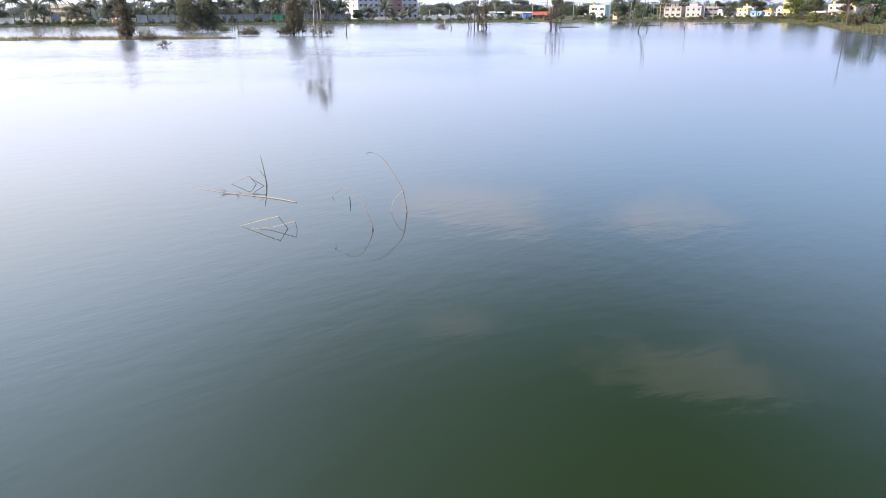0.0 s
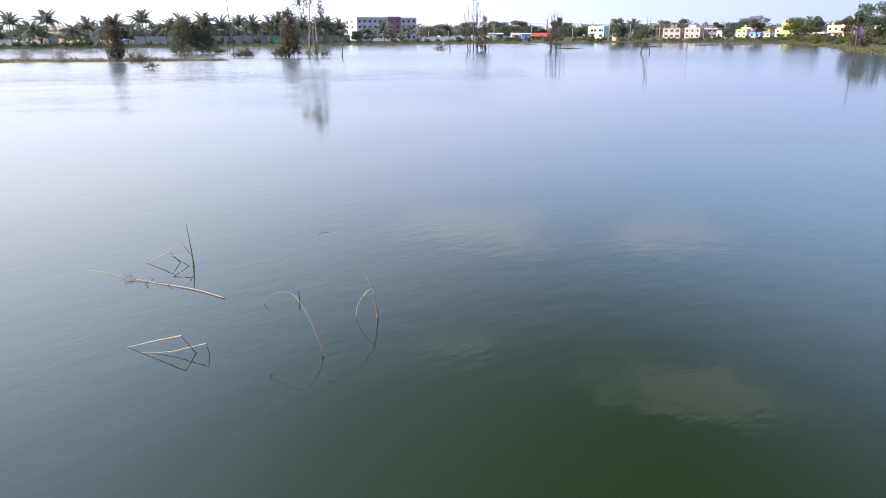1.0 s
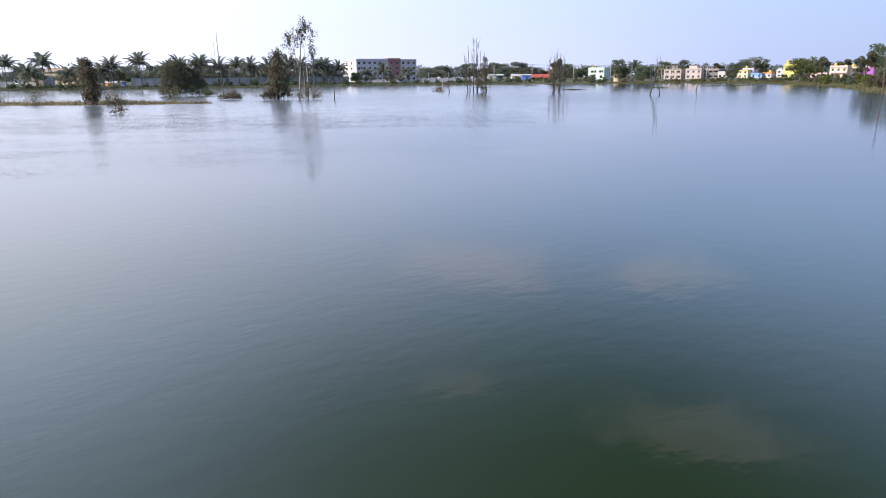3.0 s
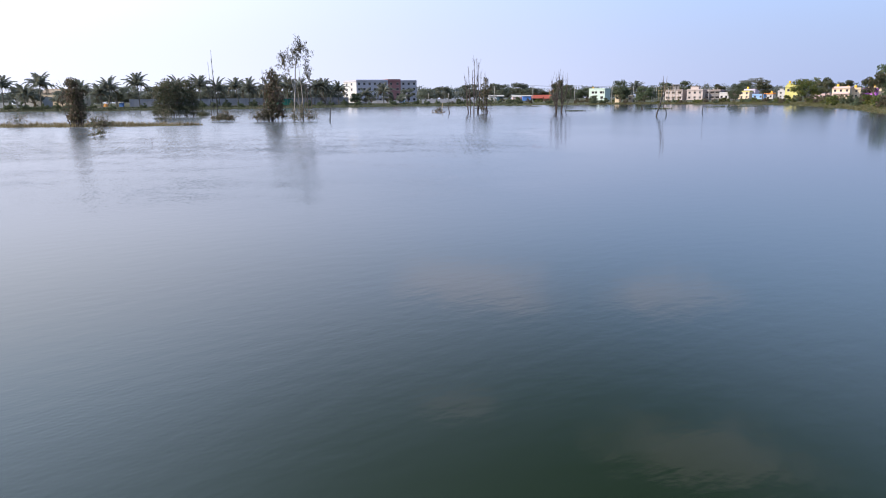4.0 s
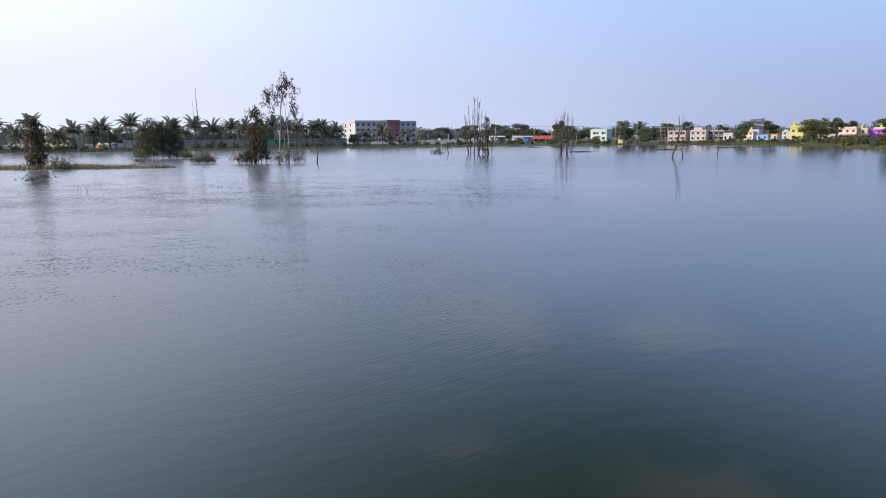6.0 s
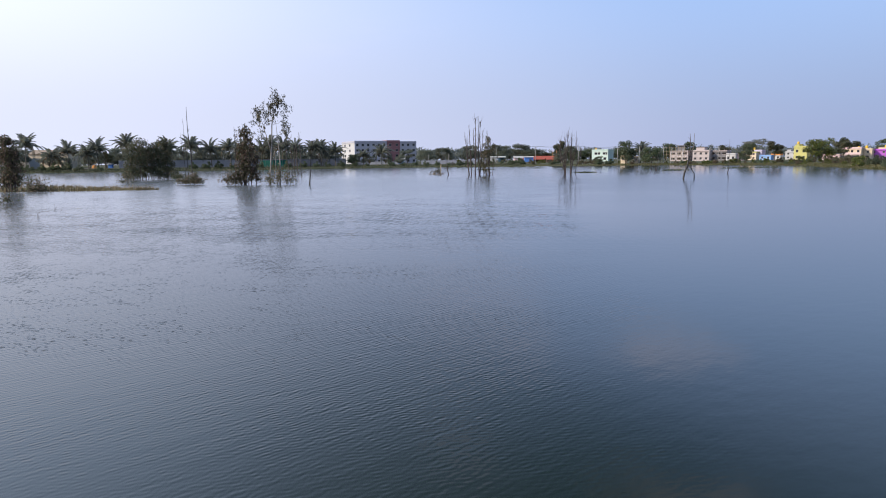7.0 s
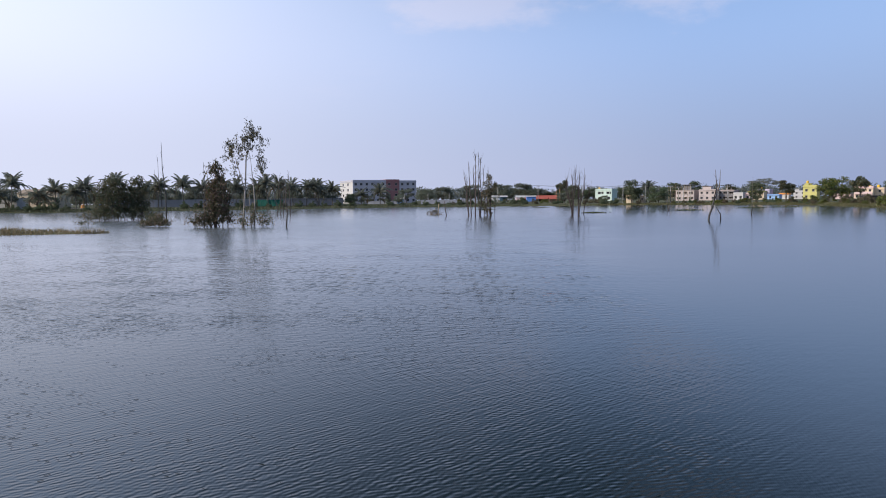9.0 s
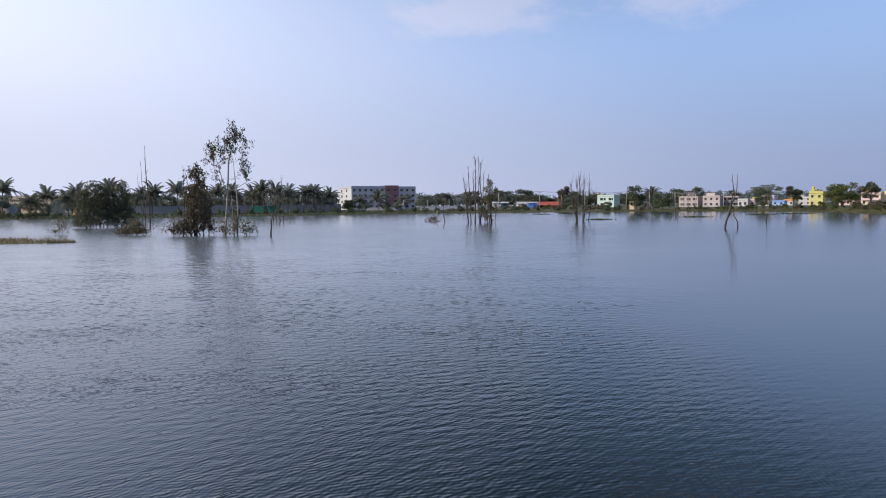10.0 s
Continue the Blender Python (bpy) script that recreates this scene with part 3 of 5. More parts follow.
def coconut_palm(seed, height, fronds=28, label="tall coconut palm with drooping green fronds"):
    rng = np.random.default_rng(seed)
    t = thing("coconut_palm", (0, 0, 0), label, "palm tree", "palms along the shore")
    wood = Geo()
    bx, by = rng.uniform(-0.09, 0.09, 2) * height
    pts = [(bx * (s ** 2), by * (s ** 2), -0.3 + (height - 2.2) * s) for s in np.linspace(0, 1, 9)]
    wood.tube(pts, [0.30, 0.21, 0.19, 0.18, 0.17, 0.17, 0.16, 0.16, 0.2], 8)
    part("trunk", wood, M_PALMBARK, t, smooth=True)
    kinds = []
    for k, droop in enumerate((0.45, 0.8, 1.15)):
        g = Geo()
        L = 5.6
        spine = [Vector((L * s * math.cos(droop * s * 0.9), 0, -L * s * math.sin(droop * s * s * 0.95))) for s in np.linspace(0, 1, 8)]
        g.tube(spine, [0.06, 0.05, 0.045, 0.04, 0.035, 0.03, 0.02, 0.01], 4)
        for i in range(40):
            s = 0.08 + 0.91 * i / 39
            c = along(spine, s)
            ln = 1.45 * math.sin(math.pi * (0.2 + 0.72 * s)) * rng.uniform(0.85, 1.1) + 0.1
            for side in (-1, 1):
                tip = c + Vector((rng.uniform(0.25, 0.5) * ln, side * ln * rng.uniform(0.3, 0.7), -0.72 * ln - 0.3 * rng.uniform()))
                w = Vector((0.085, 0, 0.0))
                mid = c.lerp(tip, 0.42) + Vector((0, side * 0.12, 0.10))
                g.add([tuple(c - w * 0.5), tuple(c + w * 0.5), tuple(mid + w), tuple(tip), tuple(mid - w)], [(0, 1, 2, 4), (4, 2, 3)])
        me = g.mesh("frond")
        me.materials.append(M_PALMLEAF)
        kinds.append(me)
    dead = kinds[2].copy()
    dead.materials.clear()
    dead.materials.append(M_DEADFROND)
    top = Vector(pts[-1])
    for i in range(fronds):
        rank = i / (fronds - 1)
        pitch = -86 + 82 * rank ** 1.1 + rng.uniform(-18, 18)
        me = kinds[0] if rank < 0.35 else kinds[1] if rank < 0.75 else kinds[2]
        ob = part("frond", dead if i >= fronds - 2 else me, None, t)
        ob.matrix_basis = Matrix.LocRotScale(top, Euler((rng.uniform(-0.3, 0.3), radians(pitch), i * 2.399 + rng.uniform(-0.25, 0.25)), "XYZ"), None) @ Matrix.Diagonal((*([rng.uniform(0.85, 1.1)] * 3), 1))
    nuts = Geo()
    for i in range(7):
        a = i * 0.9
        c = top + Vector((0.28 * math.cos(a), 0.28 * math.sin(a), -0.35 - 0.1 * (i % 2)))
        nuts.tube([c + Vector((0, 0, -0.15)), c + Vector((0, 0, -0.08)), c + Vector((0, 0, 0.08)), c + Vector((0, 0, 0.15))], [0.04, 0.13, 0.13, 0.03], 6)
    part("coconut_cluster", nuts, M_PALMBARK, t, "bunch of brownish green coconuts", smooth=True)
    return t


def build_palms():
    srcs = [(coconut_palm(31, 12.0, 27), 12.0), (coconut_palm(32, 10.5, 30), 10.5), (coconut_palm(33, 9.0, 28, "short coconut palm with spreading green fronds"), 9.0)]
    rows = [(-187, 315, 14, 0), (-176, 312, 11.0, 2), (-167, 308, 14.4, 0), (-156, 307, 9.6, 2), (-150, 308, 11.6, 1), (-141, 306, 10.6, 2), (-138.5, 309, 12.4, 1), (-128.4, 313, 14.2, 0),
            (-114.2, 317, 12.6, 1), (-104.5, 318, 13.2, 0), (-98, 323, 11.9, 1), (-86.6, 328, 12.1, 1), (-75.2, 335, 13.7, 0), (-73.5, 345, 13.3, 1), (-65.4, 338, 11.9, 1),
            (-60.1, 340, 11.9, 0), (-57.0, 350, 11.5, 2), (-54.8, 342, 12.2, 0), (-50.6, 350, 11.0, 1), (-38.1, 352, 8.6, 2), (-29.7, 352, 10.3, 2), (87.8, 345, 9.8, 0), (-205, 318, 13, 0), (-216, 312, 12, 1),
            (191, 318, 11.5, 1), (-120, 322, 11.5, 2), (-92, 330, 12.5, 0), (-81, 338, 12.0, 1)]
    for i, (x, y, top, k) in enumerate(rows):
        src, h = srcs[k]
        z = ground_height(x, y)
        place(src, x, y, 0.55 + 0.45 * (top - z) / h, i * 77.0, (top - 0.9 - z) / (h + 0.4))
    for s, _ in srcs:
        drop_thing(s)


build_palms()


def build_shore_trees():
    """Leafy trees that stand out singly on the far shores."""
    rnd = leafy_tree("round_tree", "broad dark green leafy tree on the far shore", 9, 8, 51, M_TREELEAF, 2600, 0.55, 0.18, 18)
    hazed = leafy_tree("round_tree", "broad green tree behind the palms, paled as by haze", 9, 8, 58, M_HAZELEAF, 2600, 0.55, 0.18, 18)
    tall = leafy_tree("upright_tree", "tall dark leafy tree with an open crown", 10, 6, 52, M_DARKLEAF, 2200, 0.5, 0.34, 14)
    cone = leafy_tree("conical_tree", "dense dark conical tree beside the shore", 9, 6, 53, M_TREELEAF, 3000, 0.5, 0.05, 18)
    sunny = leafy_tree("sunny_tree", "leafy tree with sunlit green crown by the water", 9, 8.5, 54, M_BRIGHTLEAF, 2800, 0.55, 0.12, 18)
    rows = [(rnd, 79.2, 340, 8.6, 10.0), (rnd, 88.7, 335, 9.0, 6.8), (rnd, 65.0, 331, 4.0, 3.6), (rnd, 51, 345, 6.0, 5.0), (rnd, 119.6, 312, 6.3, 7.3), (tall, 132.3, 315, 6.5, 9.0),
            (sunny, 145.2, 305, 10.4, 8.8), (tall, 135, 271, 6.0, 9.2), (rnd, 107.5, 188, 9.0, 9.8), (tall, 98.5, 181, 5.0, 8.2), (rnd, 116, 192, 8.0, 8.4), (cone, -42.4, 348, 5.0, 5.2), (tall, 77.0, 513.0, 9.0, 15.2),
            (rnd, 51.2, 523.2, 13.5, 12.1), (rnd, -170, 330, 9, 7), (rnd, -183, 330, 10, 8.5), (rnd, -160, 322, 6, 5), (rnd, 149.0, 501.1, 13.5, 11.3), (rnd, 161.0, 504.1, 12.0, 12.2), (tall, 182.0, 493.6, 9.0, 10.4),
            (rnd, 15.0, 486.1, 13.0, 10.4), (rnd, 35.7, 512.4, 14.9, 11.3), (rnd, -44, 362, 6, 4.6), (rnd, -37, 364, 6.5, 4.2), (rnd, -29, 364, 6, 4.6), (rnd, -22, 363, 5.5, 4.0), (rnd, -10, 378, 10, 7), (rnd, -2, 386, 9, 7.8), (rnd, -20, 386, 8, 7.2), (rnd, 80.3, 496.2, 12.2, 10.5), (rnd, 242.0, 486.1, 12.0, 10.5), (tall, 263.0, 489.1, 10.5, 11.9),
            (rnd, 293.0, 504.1, 13.5, 12.8), (rnd, 200.0, 493.6, 12.0, 10.5), (rnd, -108, 345, 9, 8), (rnd, -94, 352, 9, 8), (rnd, -84, 356, 10, 8.4), (rnd, -70, 362, 9, 8), (rnd, -118, 340, 8, 7.6), (tall, -146, 330, 6, 7.4), (rnd, -157, 338, 7, 6.5), (rnd, -150, 339, 7, 6.0), (rnd, -143, 340, 7, 6.6), (rnd, -128, 345, 10, 8.6), (rnd, -138, 350, 10, 9), (rnd, -150, 352, 10, 9), (rnd, -193, 338, 11, 9), (rnd, -204, 330, 11, 9), (rnd, -104, 358, 10, 9.4), (rnd, -62, 366, 10, 9), (rnd, -54, 372, 9, 8), (rnd, -113, 352, 10, 9), (tall, -88, 362, 8, 10), (rnd, -76, 372, 10, 9.4)]
    rng = np.random.default_rng(57)
    rows += [(rnd if k % 5 else tall, -14 + 8.0 * k + rng.uniform(-2.5, 2.5), 518 + rng.uniform(-8, 18), rng.uniform(10, 14), rng.uniform(6.8, 9.6)) for k in range(24)]
    rows = [(hazed if r[0] is rnd and r[1] < 60 else r[0], *r[1:]) for r in rows]
    src_size = {rnd: (9, 8), hazed: (9, 8), tall: (10, 6), cone: (9, 6), sunny: (9, 8.5)}
    for i, (s, x, y, w, h) in enumerate(rows):
        place(s, x, y, w / src_size[s][1], i * 131.0, h / src_size[s][0])
    for s in src_size:
        drop_thing(s)


def windswept_tree():
    """A wide airy tree whose crown climbs from a low western edge to its top in the east."""
    rng = np.random.default_rng(55)
    t = thing("feathery_tree", (256, 618, 1.8), "wide feathery grey-green tree behind the houses", "tree", yaw=20)
    wood, crown = Geo(), Geo()
    stem = limb(wood, rng, (2, 0, -0.3), (0.1, 0, 1), 9.0, 0.6, 6, 0.05, 0.05, 7, 0.5)
    blobs = []
    for i in range(46):
        u = rng.uniform(0, 1)
        x = -15.5 + 27 * u
        top = (9.0 + 10.0 * min(1, u / 0.62)) if u < 0.86 else 19.0 - 34 * (u - 0.86)
        z = top - rng.uniform(0, 1) ** 2 * 5.5
        tip = Vector((x + rng.normal() * 0.6, rng.normal() * 4, z))
        st = along(stem, rng.uniform(0.4, 1.0))
        limb(wood, rng, st, tip - st, (tip - st).length, 0.16, 4, 0.08, 0.02, 4)
        blobs.append((tip.x, tip.y, tip.z, rng.uniform(2.0, 3.4), 2.2, rng.uniform(0.9, 1.7)))
    crown.leaves(blob_points(rng, blobs, 9000, 0.6), 0.75, 0.25, rng, 0.4)
    part("trunk", wood, M_BARK, t, smooth=True)
    part("crown", crown, M_GREYLEAF, t)
    t.scale = (1.2, 1.2, 0.8)


build_shore_trees()
windswept_tree()


def build_shrubs():
    kinds = [leafy_tree("shrub", "low green shrub on the bank", 2.4, 3.4, 61 + k, (M_TREELEAF, M_BRIGHTLEAF, M_BUSHLEAF)[k], 900, 0.36, 0.04, 11, "shrub") for k in range(3)]
    for k in kinds:
        tagged(k, group="shrubs along the shore")
    rng = np.random.default_rng(66)
    spots = []
    n = len(RING)
    for k in range(0, n, 2):
        q, w = RING[k]
        if q[1] < 150 or q[0] < -200 or rng.uniform() < 0.22:
            continue
        east = q[0] > 30
        p = q + w * rng.uniform(4, 26 if q[0] > 80 else 10)
        spots.append((p[0], p[1], rng.uniform(0.55, 1.15) * (0.62 if q[0] > 80 and q[1] > 200 else 1.0 if east else 1.1), rng.integers(0, 3) if east else 0))
    for x in range(0, 46):
        spots.append((98 + x * 2.2 + rng.uniform(-1, 1), 318 - x * 0.7 + rng.uniform(-7, 4), rng.uniform(0.4, 0.85), rng.integers(0, 3)))
    for x in range(34):
        spots.append((2 + x * 2.9 + rng.uniform(-1, 1), 352 + rng.uniform(-5, 22), rng.uniform(0.45, 1.0), rng.integers(0, 3)))
    spots += [(138.6, 306, 0.95, 1), (140.8, 303, 0.9, 0), (142.6, 305, 1.0, 2), (149.5, 303, 0.8, 1)]
    for y in range(16):
        spots.append((103 + y * 1.6 + rng.uniform(-3, 3), 178 + y * 5.5, rng.uniform(0.6, 1.2), rng.integers(0, 3)))
    for i, (x, y, s, k) in enumerate(spots):
        place(kinds[int(k)], x, y, s, i * 97.0)
    for k in kinds:
        drop_thing(k)


build_shrubs()


def build_far_woods():
    """The belt of trees that closes the view all round."""
    rng = np.random.default_rng(71)
    g = Geo()
    for i in range(1000):
        ang = rng.uniform(-0.95, 0.95) if i < 740 else rng.uniform(0.95, 2 * math.pi - 0.95)
        dist = rng.uniform(330, 620) if i < 740 else rng.uniform(330, 480)
        x, y = math.sin(ang) * dist, 60 + math.cos(ang) * dist
        if y > 0 and y < 362 and abs(x) < 200:
            y = rng.uniform(430, 640)
        if -60 < x < 0 and y < 445:
            y += 60
        if x > 8 and 0 < y < 520:
            y = rng.uniform(520, 680)
            x *= 1.35
        h = rng.uniform(6.5, 10.5) + max(0, (y - 420) * 0.008)
        w = rng.uniform(7, 13)
        blobs = [(x + rng.normal() * w * 0.25, y + rng.normal() * w * 0.25, 1.6 + h * rng.uniform(0.25, 0.82), w * 0.3, w * 0.3, h * 0.2) for _ in range(6)]
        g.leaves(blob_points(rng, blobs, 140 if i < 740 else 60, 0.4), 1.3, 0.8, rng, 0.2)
    tagged(part("far_woods", g, M_WOODS), "distant belt of trees, haze put into their leaf colour", "woods", kind="stuff")


build_far_woods()
# ---- things standing in the water ----
def drowned_bush(label, loc, blobs, stems, seed, leaf_mat, leaves, leaf, name="drowned_bush", droop=0.5, stem_r=0.06):
    """Stems that rise from the water into one thicket of leaves. blobs: centres and radii of the leafy masses; stems: how many."""
    rng = np.random.default_rng(seed)
    t = thing(name, loc, label, "bush")
    crown = Geo()
    tips = []
    for i in range(stems):
        b = blobs[i % len(blobs)]
        foot = Vector((b[0] * 0.8 + rng.normal() * b[3] * 0.4, b[1] * 0.6 + rng.normal() * b[4] * 0.3, -0.5))
        tip = Vector((b[0] + rng.normal() * b[3] * 0.5, b[1] + rng.normal() * b[4] * 0.5, b[2] + b[5] * rng.uniform(0.2, 0.95)))
        wood = Geo()
        pts = limb(wood, rng, foot, tip - foot, (tip - foot).length, stem_r * rng.uniform(0.6, 1.1), 6, 0.07, 0.02, 5, 0.2)
        for _ in range(4):
            s = along(pts, rng.uniform(0.3, 0.95))
            w = Vector((rng.normal(), rng.normal(), rng.uniform(-0.2, 0.7)))
            q = limb(wood, rng, s, w, rng.uniform(0.5, 1.2), stem_r * 0.3, 3, 0.2, 0.0, 3)
            tips.append(q[-1])
        part("stem", wood, M_WETWOOD if stem_r < 0.05 else M_DEAD, t, "dark thin branching stem", smooth=True)
    pts = blob_points(rng, blobs, leaves, 0.5)
    pts = pts[pts[:, 2] > 0.15]
    keep = [i for i, p in enumerate(pts) if noise.noise(Vector(p) * 1.3 + Vector((seed, 0, 0))) > -0.12 + 0.1 * noise.noise(Vector(p) * 3.1)]
    crown.leaves(pts[keep], leaf, leaf * 0.42, rng, droop)
    if tips:
        tp = np.array([tuple(q) for q in tips])
        tp = np.repeat(tp, 10, 0) + rng.normal(size=(len(tp) * 10, 3)) * 0.26
        crown.leaves(tp[tp[:, 2] > 0.1], leaf, leaf * 0.42, rng, droop)
    part("foliage", crown, leaf_mat, t)
    return t


drowned_bush("tall narrow bush with brown and dark green leaves on the spit", (-48.6, 109.5, 0.1),
             [(-0.1, 0, 5.4, 0.95, 0.9, 0.9), (-0.3, 0.1, 4.3, 1.1, 1.0, 1.2), (0.4, 0, 4.2, 1.0, 1.0, 1.2), (0.1, 0, 3.1, 1.1, 1.0, 1.2), (0.2, 0, 2.0, 1.15, 1.0, 1.2), (0.4, 0, 1.1, 1.1, 0.9, 0.9), (-0.5, 0.2, 1.0, 0.6, 0.8, 0.8), (1.15, 0, 3.9, 0.4, 0.5, 0.9), (1.2, -0.2, 1.8, 0.4, 0.5, 0.9)],
             14, 81, M_BUSHLEAF, 6500, 0.32, droop=1.2)
drowned_bush("dense dark green thicket standing in shallow water", (-57.0, 161.8, 0),
             [(0.2, 0, 6.6, 1.5, 1.5, 1.3), (-1.3, 0, 5.2, 1.5, 1.5, 1.9), (1.2, 0.4, 5.0, 1.6, 1.4, 2.0), (0, 0, 3.2, 2.1, 1.7, 2.0), (-1.7, 0, 2.4, 1.3, 1.2, 1.7), (1.6, 0, 1.9, 1.3, 1.2, 1.6), (-2.6, 0, 1.0, 0.9, 0.8, 0.9), (-0.4, -0.4, 1.0, 1.9, 1.2, 0.9)],
             28, 82, M_DARKLEAF, 11000, 0.30)
drowned_bush("leafy dark thicket with yellow-green tips in shallow water", (-53.5, 163.2, 0),
             [(0.6, 0, 6.8, 1.3, 1.2, 1.2), (-0.7, 0, 5.4, 1.4, 1.2, 1.9), (1.2, 0.2, 5.0, 1.4, 1.2, 1.9), (-0.4, 0, 3.0, 2.0, 1.4, 1.9), (1.6, 0, 2.6, 1.3, 1.2, 1.6), (2.6, 0, 1.1, 0.9, 0.8, 0.8), (-2.0, 0, 4.0, 1.0, 0.9, 2.0), (0.2, -0.4, 1.1, 1.9, 1.1, 1.0)],
             24, 83, M_DARKLEAF, 9500, 0.30)
# the drooping tree with its brown skirt
drowned_bush("drooping tree with brown and green hanging leaves in water", (-26.1, 124.8, 0),
             [(-0.1, 0, 7.7, 0.40, 0.4, 0.55), (-0.4, 0, 6.95, 0.6, 0.6, 0.7), (0.4, 0, 6.8, 0.6, 0.6, 0.7), (0.0, 0, 6.0, 1.0, 0.9, 0.9), (-0.3, 0, 5.0, 1.05, 1.0, 1.1), (0.4, 0, 4.8, 1.05, 1.0, 1.1), (0.0, 0, 3.6, 1.5, 1.2, 1.2), (0.0, 0, 2.4, 1.6, 1.2, 1.2), (0.6, 0, 1.4, 1.4, 1.0, 1.0), (-0.7, 0, 1.2, 1.2, 1.0, 0.9), (1.55, 0, 1.0, 0.6, 0.6, 0.7), (-1.15, 0, 4.2, 0.35, 0.4, 1.0), (1.25, 0, 3.4, 0.35, 0.4, 1.2)],
             12, 84, M_BUSHLEAF, 5200, 0.34, "drooping_tree", 1.4, 0.08)
drowned_bush("low spreading brown leafed scrub round a tree in water", (-27.7, 123.6, 0),
             [(-0.8, 0, 0.8, 0.5, 0.5, 0.6), (0.1, 0, 1.0, 0.6, 0.5, 0.8), (0.9, 0, 0.9, 0.5, 0.5, 0.7)],
             14, 85, M_BUSHLEAF, 520, 0.28, stem_r=0.03)
drowned_bush("straggling brown leafed scrub at the foot of a tall tree", (-21.4, 123.6, 0),
             [(-1.5, 0, 1.0, 0.5, 0.5, 0.7), (-0.1, 0, 1.6, 0.35, 0.4, 1.3), (0.9, 0, 1.0, 0.55, 0.5, 0.6), (1.5, 0, 0.7, 0.3, 0.3, 0.4)],
             14, 86, M_BUSHLEAF, 520, 0.28, stem_r=0.03)
drowned_bush("low brown leafed tuft lying on the water", (-34.8, 128.0, 0),
             [(0, 0, 0.7, 1.3, 0.8, 0.7), (-1.2, 0, 0.5, 0.9, 0.7, 0.5), (1.0, 0, 0.6, 0.9, 0.7, 0.6), (0.5, 0, 1.2, 0.5, 0.5, 0.6)], 16, 87, M_BUSHLEAF, 1500, 0.26, stem_r=0.03)
drowned_bush("small dark clump of leaves on the water", (-49.0, 160, 0), [(0, 0, 0.6, 1.4, 0.8, 0.7)], 8, 88, M_DARKLEAF, 700, 0.28, stem_r=0.03)
drowned_bush("small brown leafed sapling beside the spit", (-45.9, 108.8, 0), [(0, 0, 1.0, 0.35, 0.4, 0.6), (0.1, 0, 0.4, 0.6, 0.5, 0.35)], 6, 89, M_BUSHLEAF, 240, 0.26, stem_r=0.025)
drowned_bush("tangle of brown leaved twigs at the edge of the spit", (-44.3, 107.6, 0), [(0, 0, 0.8, 0.5, 0.4, 0.8), (-0.6, 0, 0.35, 0.6, 0.4, 0.3), (0.7, 0, 0.3, 0.6, 0.4, 0.25)], 10, 186, M_BUSHLEAF, 380, 0.27, stem_r=0.028)
drowned_bush("small tuft of brown leaves floating in the shallows", (-32.1, 80.8, 0), [(0, 0, 0.22, 0.35, 0.3, 0.2)], 5, 187, M_BUSHLEAF, 90, 0.2, stem_r=0.016)
drowned_bush("small tuft of brown leaves rising from the shallows", (-33.2, 84.7, 0), [(0, 0, 0.35, 0.28, 0.25, 0.35)], 5, 188, M_BUSHLEAF, 90, 0.2, stem_r=0.016)
drowned_bush("sparse brown sapling growing on the spit", (-57.2, 111.4, 0.1), [(0, 0, 1.3, 0.8, 0.5, 0.7), (-0.5, 0, 0.8, 0.5, 0.4, 0.5)], 9, 189, M_BUSHLEAF, 170, 0.24, stem_r=0.025)
drowned_bush("thin brown sapling at the edge of the spit", (-64.5, 114, 0), [(0, 0, 1.2, 0.8, 0.5, 0.8)], 7, 90, M_BUSHLEAF, 200, 0.22, stem_r=0.025)
drowned_bush("small brown leafed sapling standing in the shallows", (-46.2, 133.5, 0), [(0, 0, 1.3, 0.8, 0.5, 0.9), (-0.9, 0, 0.4, 0.7, 0.4, 0.25)], 7, 91, M_BUSHLEAF, 330, 0.24, stem_r=0.025)


def bare_trunks(name, label, loc, stems, seed, twigs=6, twig_len=1.6, mat=None, parts="trunk"):
    """A clump of dead trunks in the water. stems: foot x, foot y, top x, top y, height, radius."""
    rng = np.random.default_rng(seed)
    t = thing(name, loc, label, "dead tree")
    for fx, fy, tx, ty, h, r in stems:
        g = Geo()
        mid = Vector(((fx * 2 + tx) / 3 + rng.normal() * 0.12, (fy * 2 + ty) / 3, h * 0.33))
        mid2 = Vector(((fx + tx * 2) / 3 + rng.normal() * 0.15, (fy + ty * 2) / 3, h * 0.68))
        pts = [Vector((fx, fy, -0.6)), Vector((fx, fy, 0.3)), mid, mid2, Vector((tx, ty, h))]
        r *= 1.1
        g.tube(pts, [r * 1.15, r, r * 0.8, r * 0.6, r * 0.25], 6)
        for i in range(twigs):
            s = along(pts, rng.uniform(0.35, 0.97))
            a = rng.uniform(0, 2 * math.pi)
            w = Vector((math.cos(a) * 0.25, math.sin(a) * 0.25, 1.0))
            L = twig_len * rng.uniform(0.4, 1.2) * min(1, h / 6)
            q = limb(g, rng, s, w, L, max(r * 0.25, 0.019), 4, 0.1, 0.1, 4, 0.35)
            if rng.uniform() < 0.6:
                limb(g, rng, along(q, 0.4), Vector((rng.normal() * 0.5, rng.normal() * 0.5, 1.2)), L * 0.6, max(r * 0.18, 0.015), 3, 0.12, 0.05, 3, 0.4)
        part(parts, g, mat or M_DEAD, t, smooth=True)
    return t


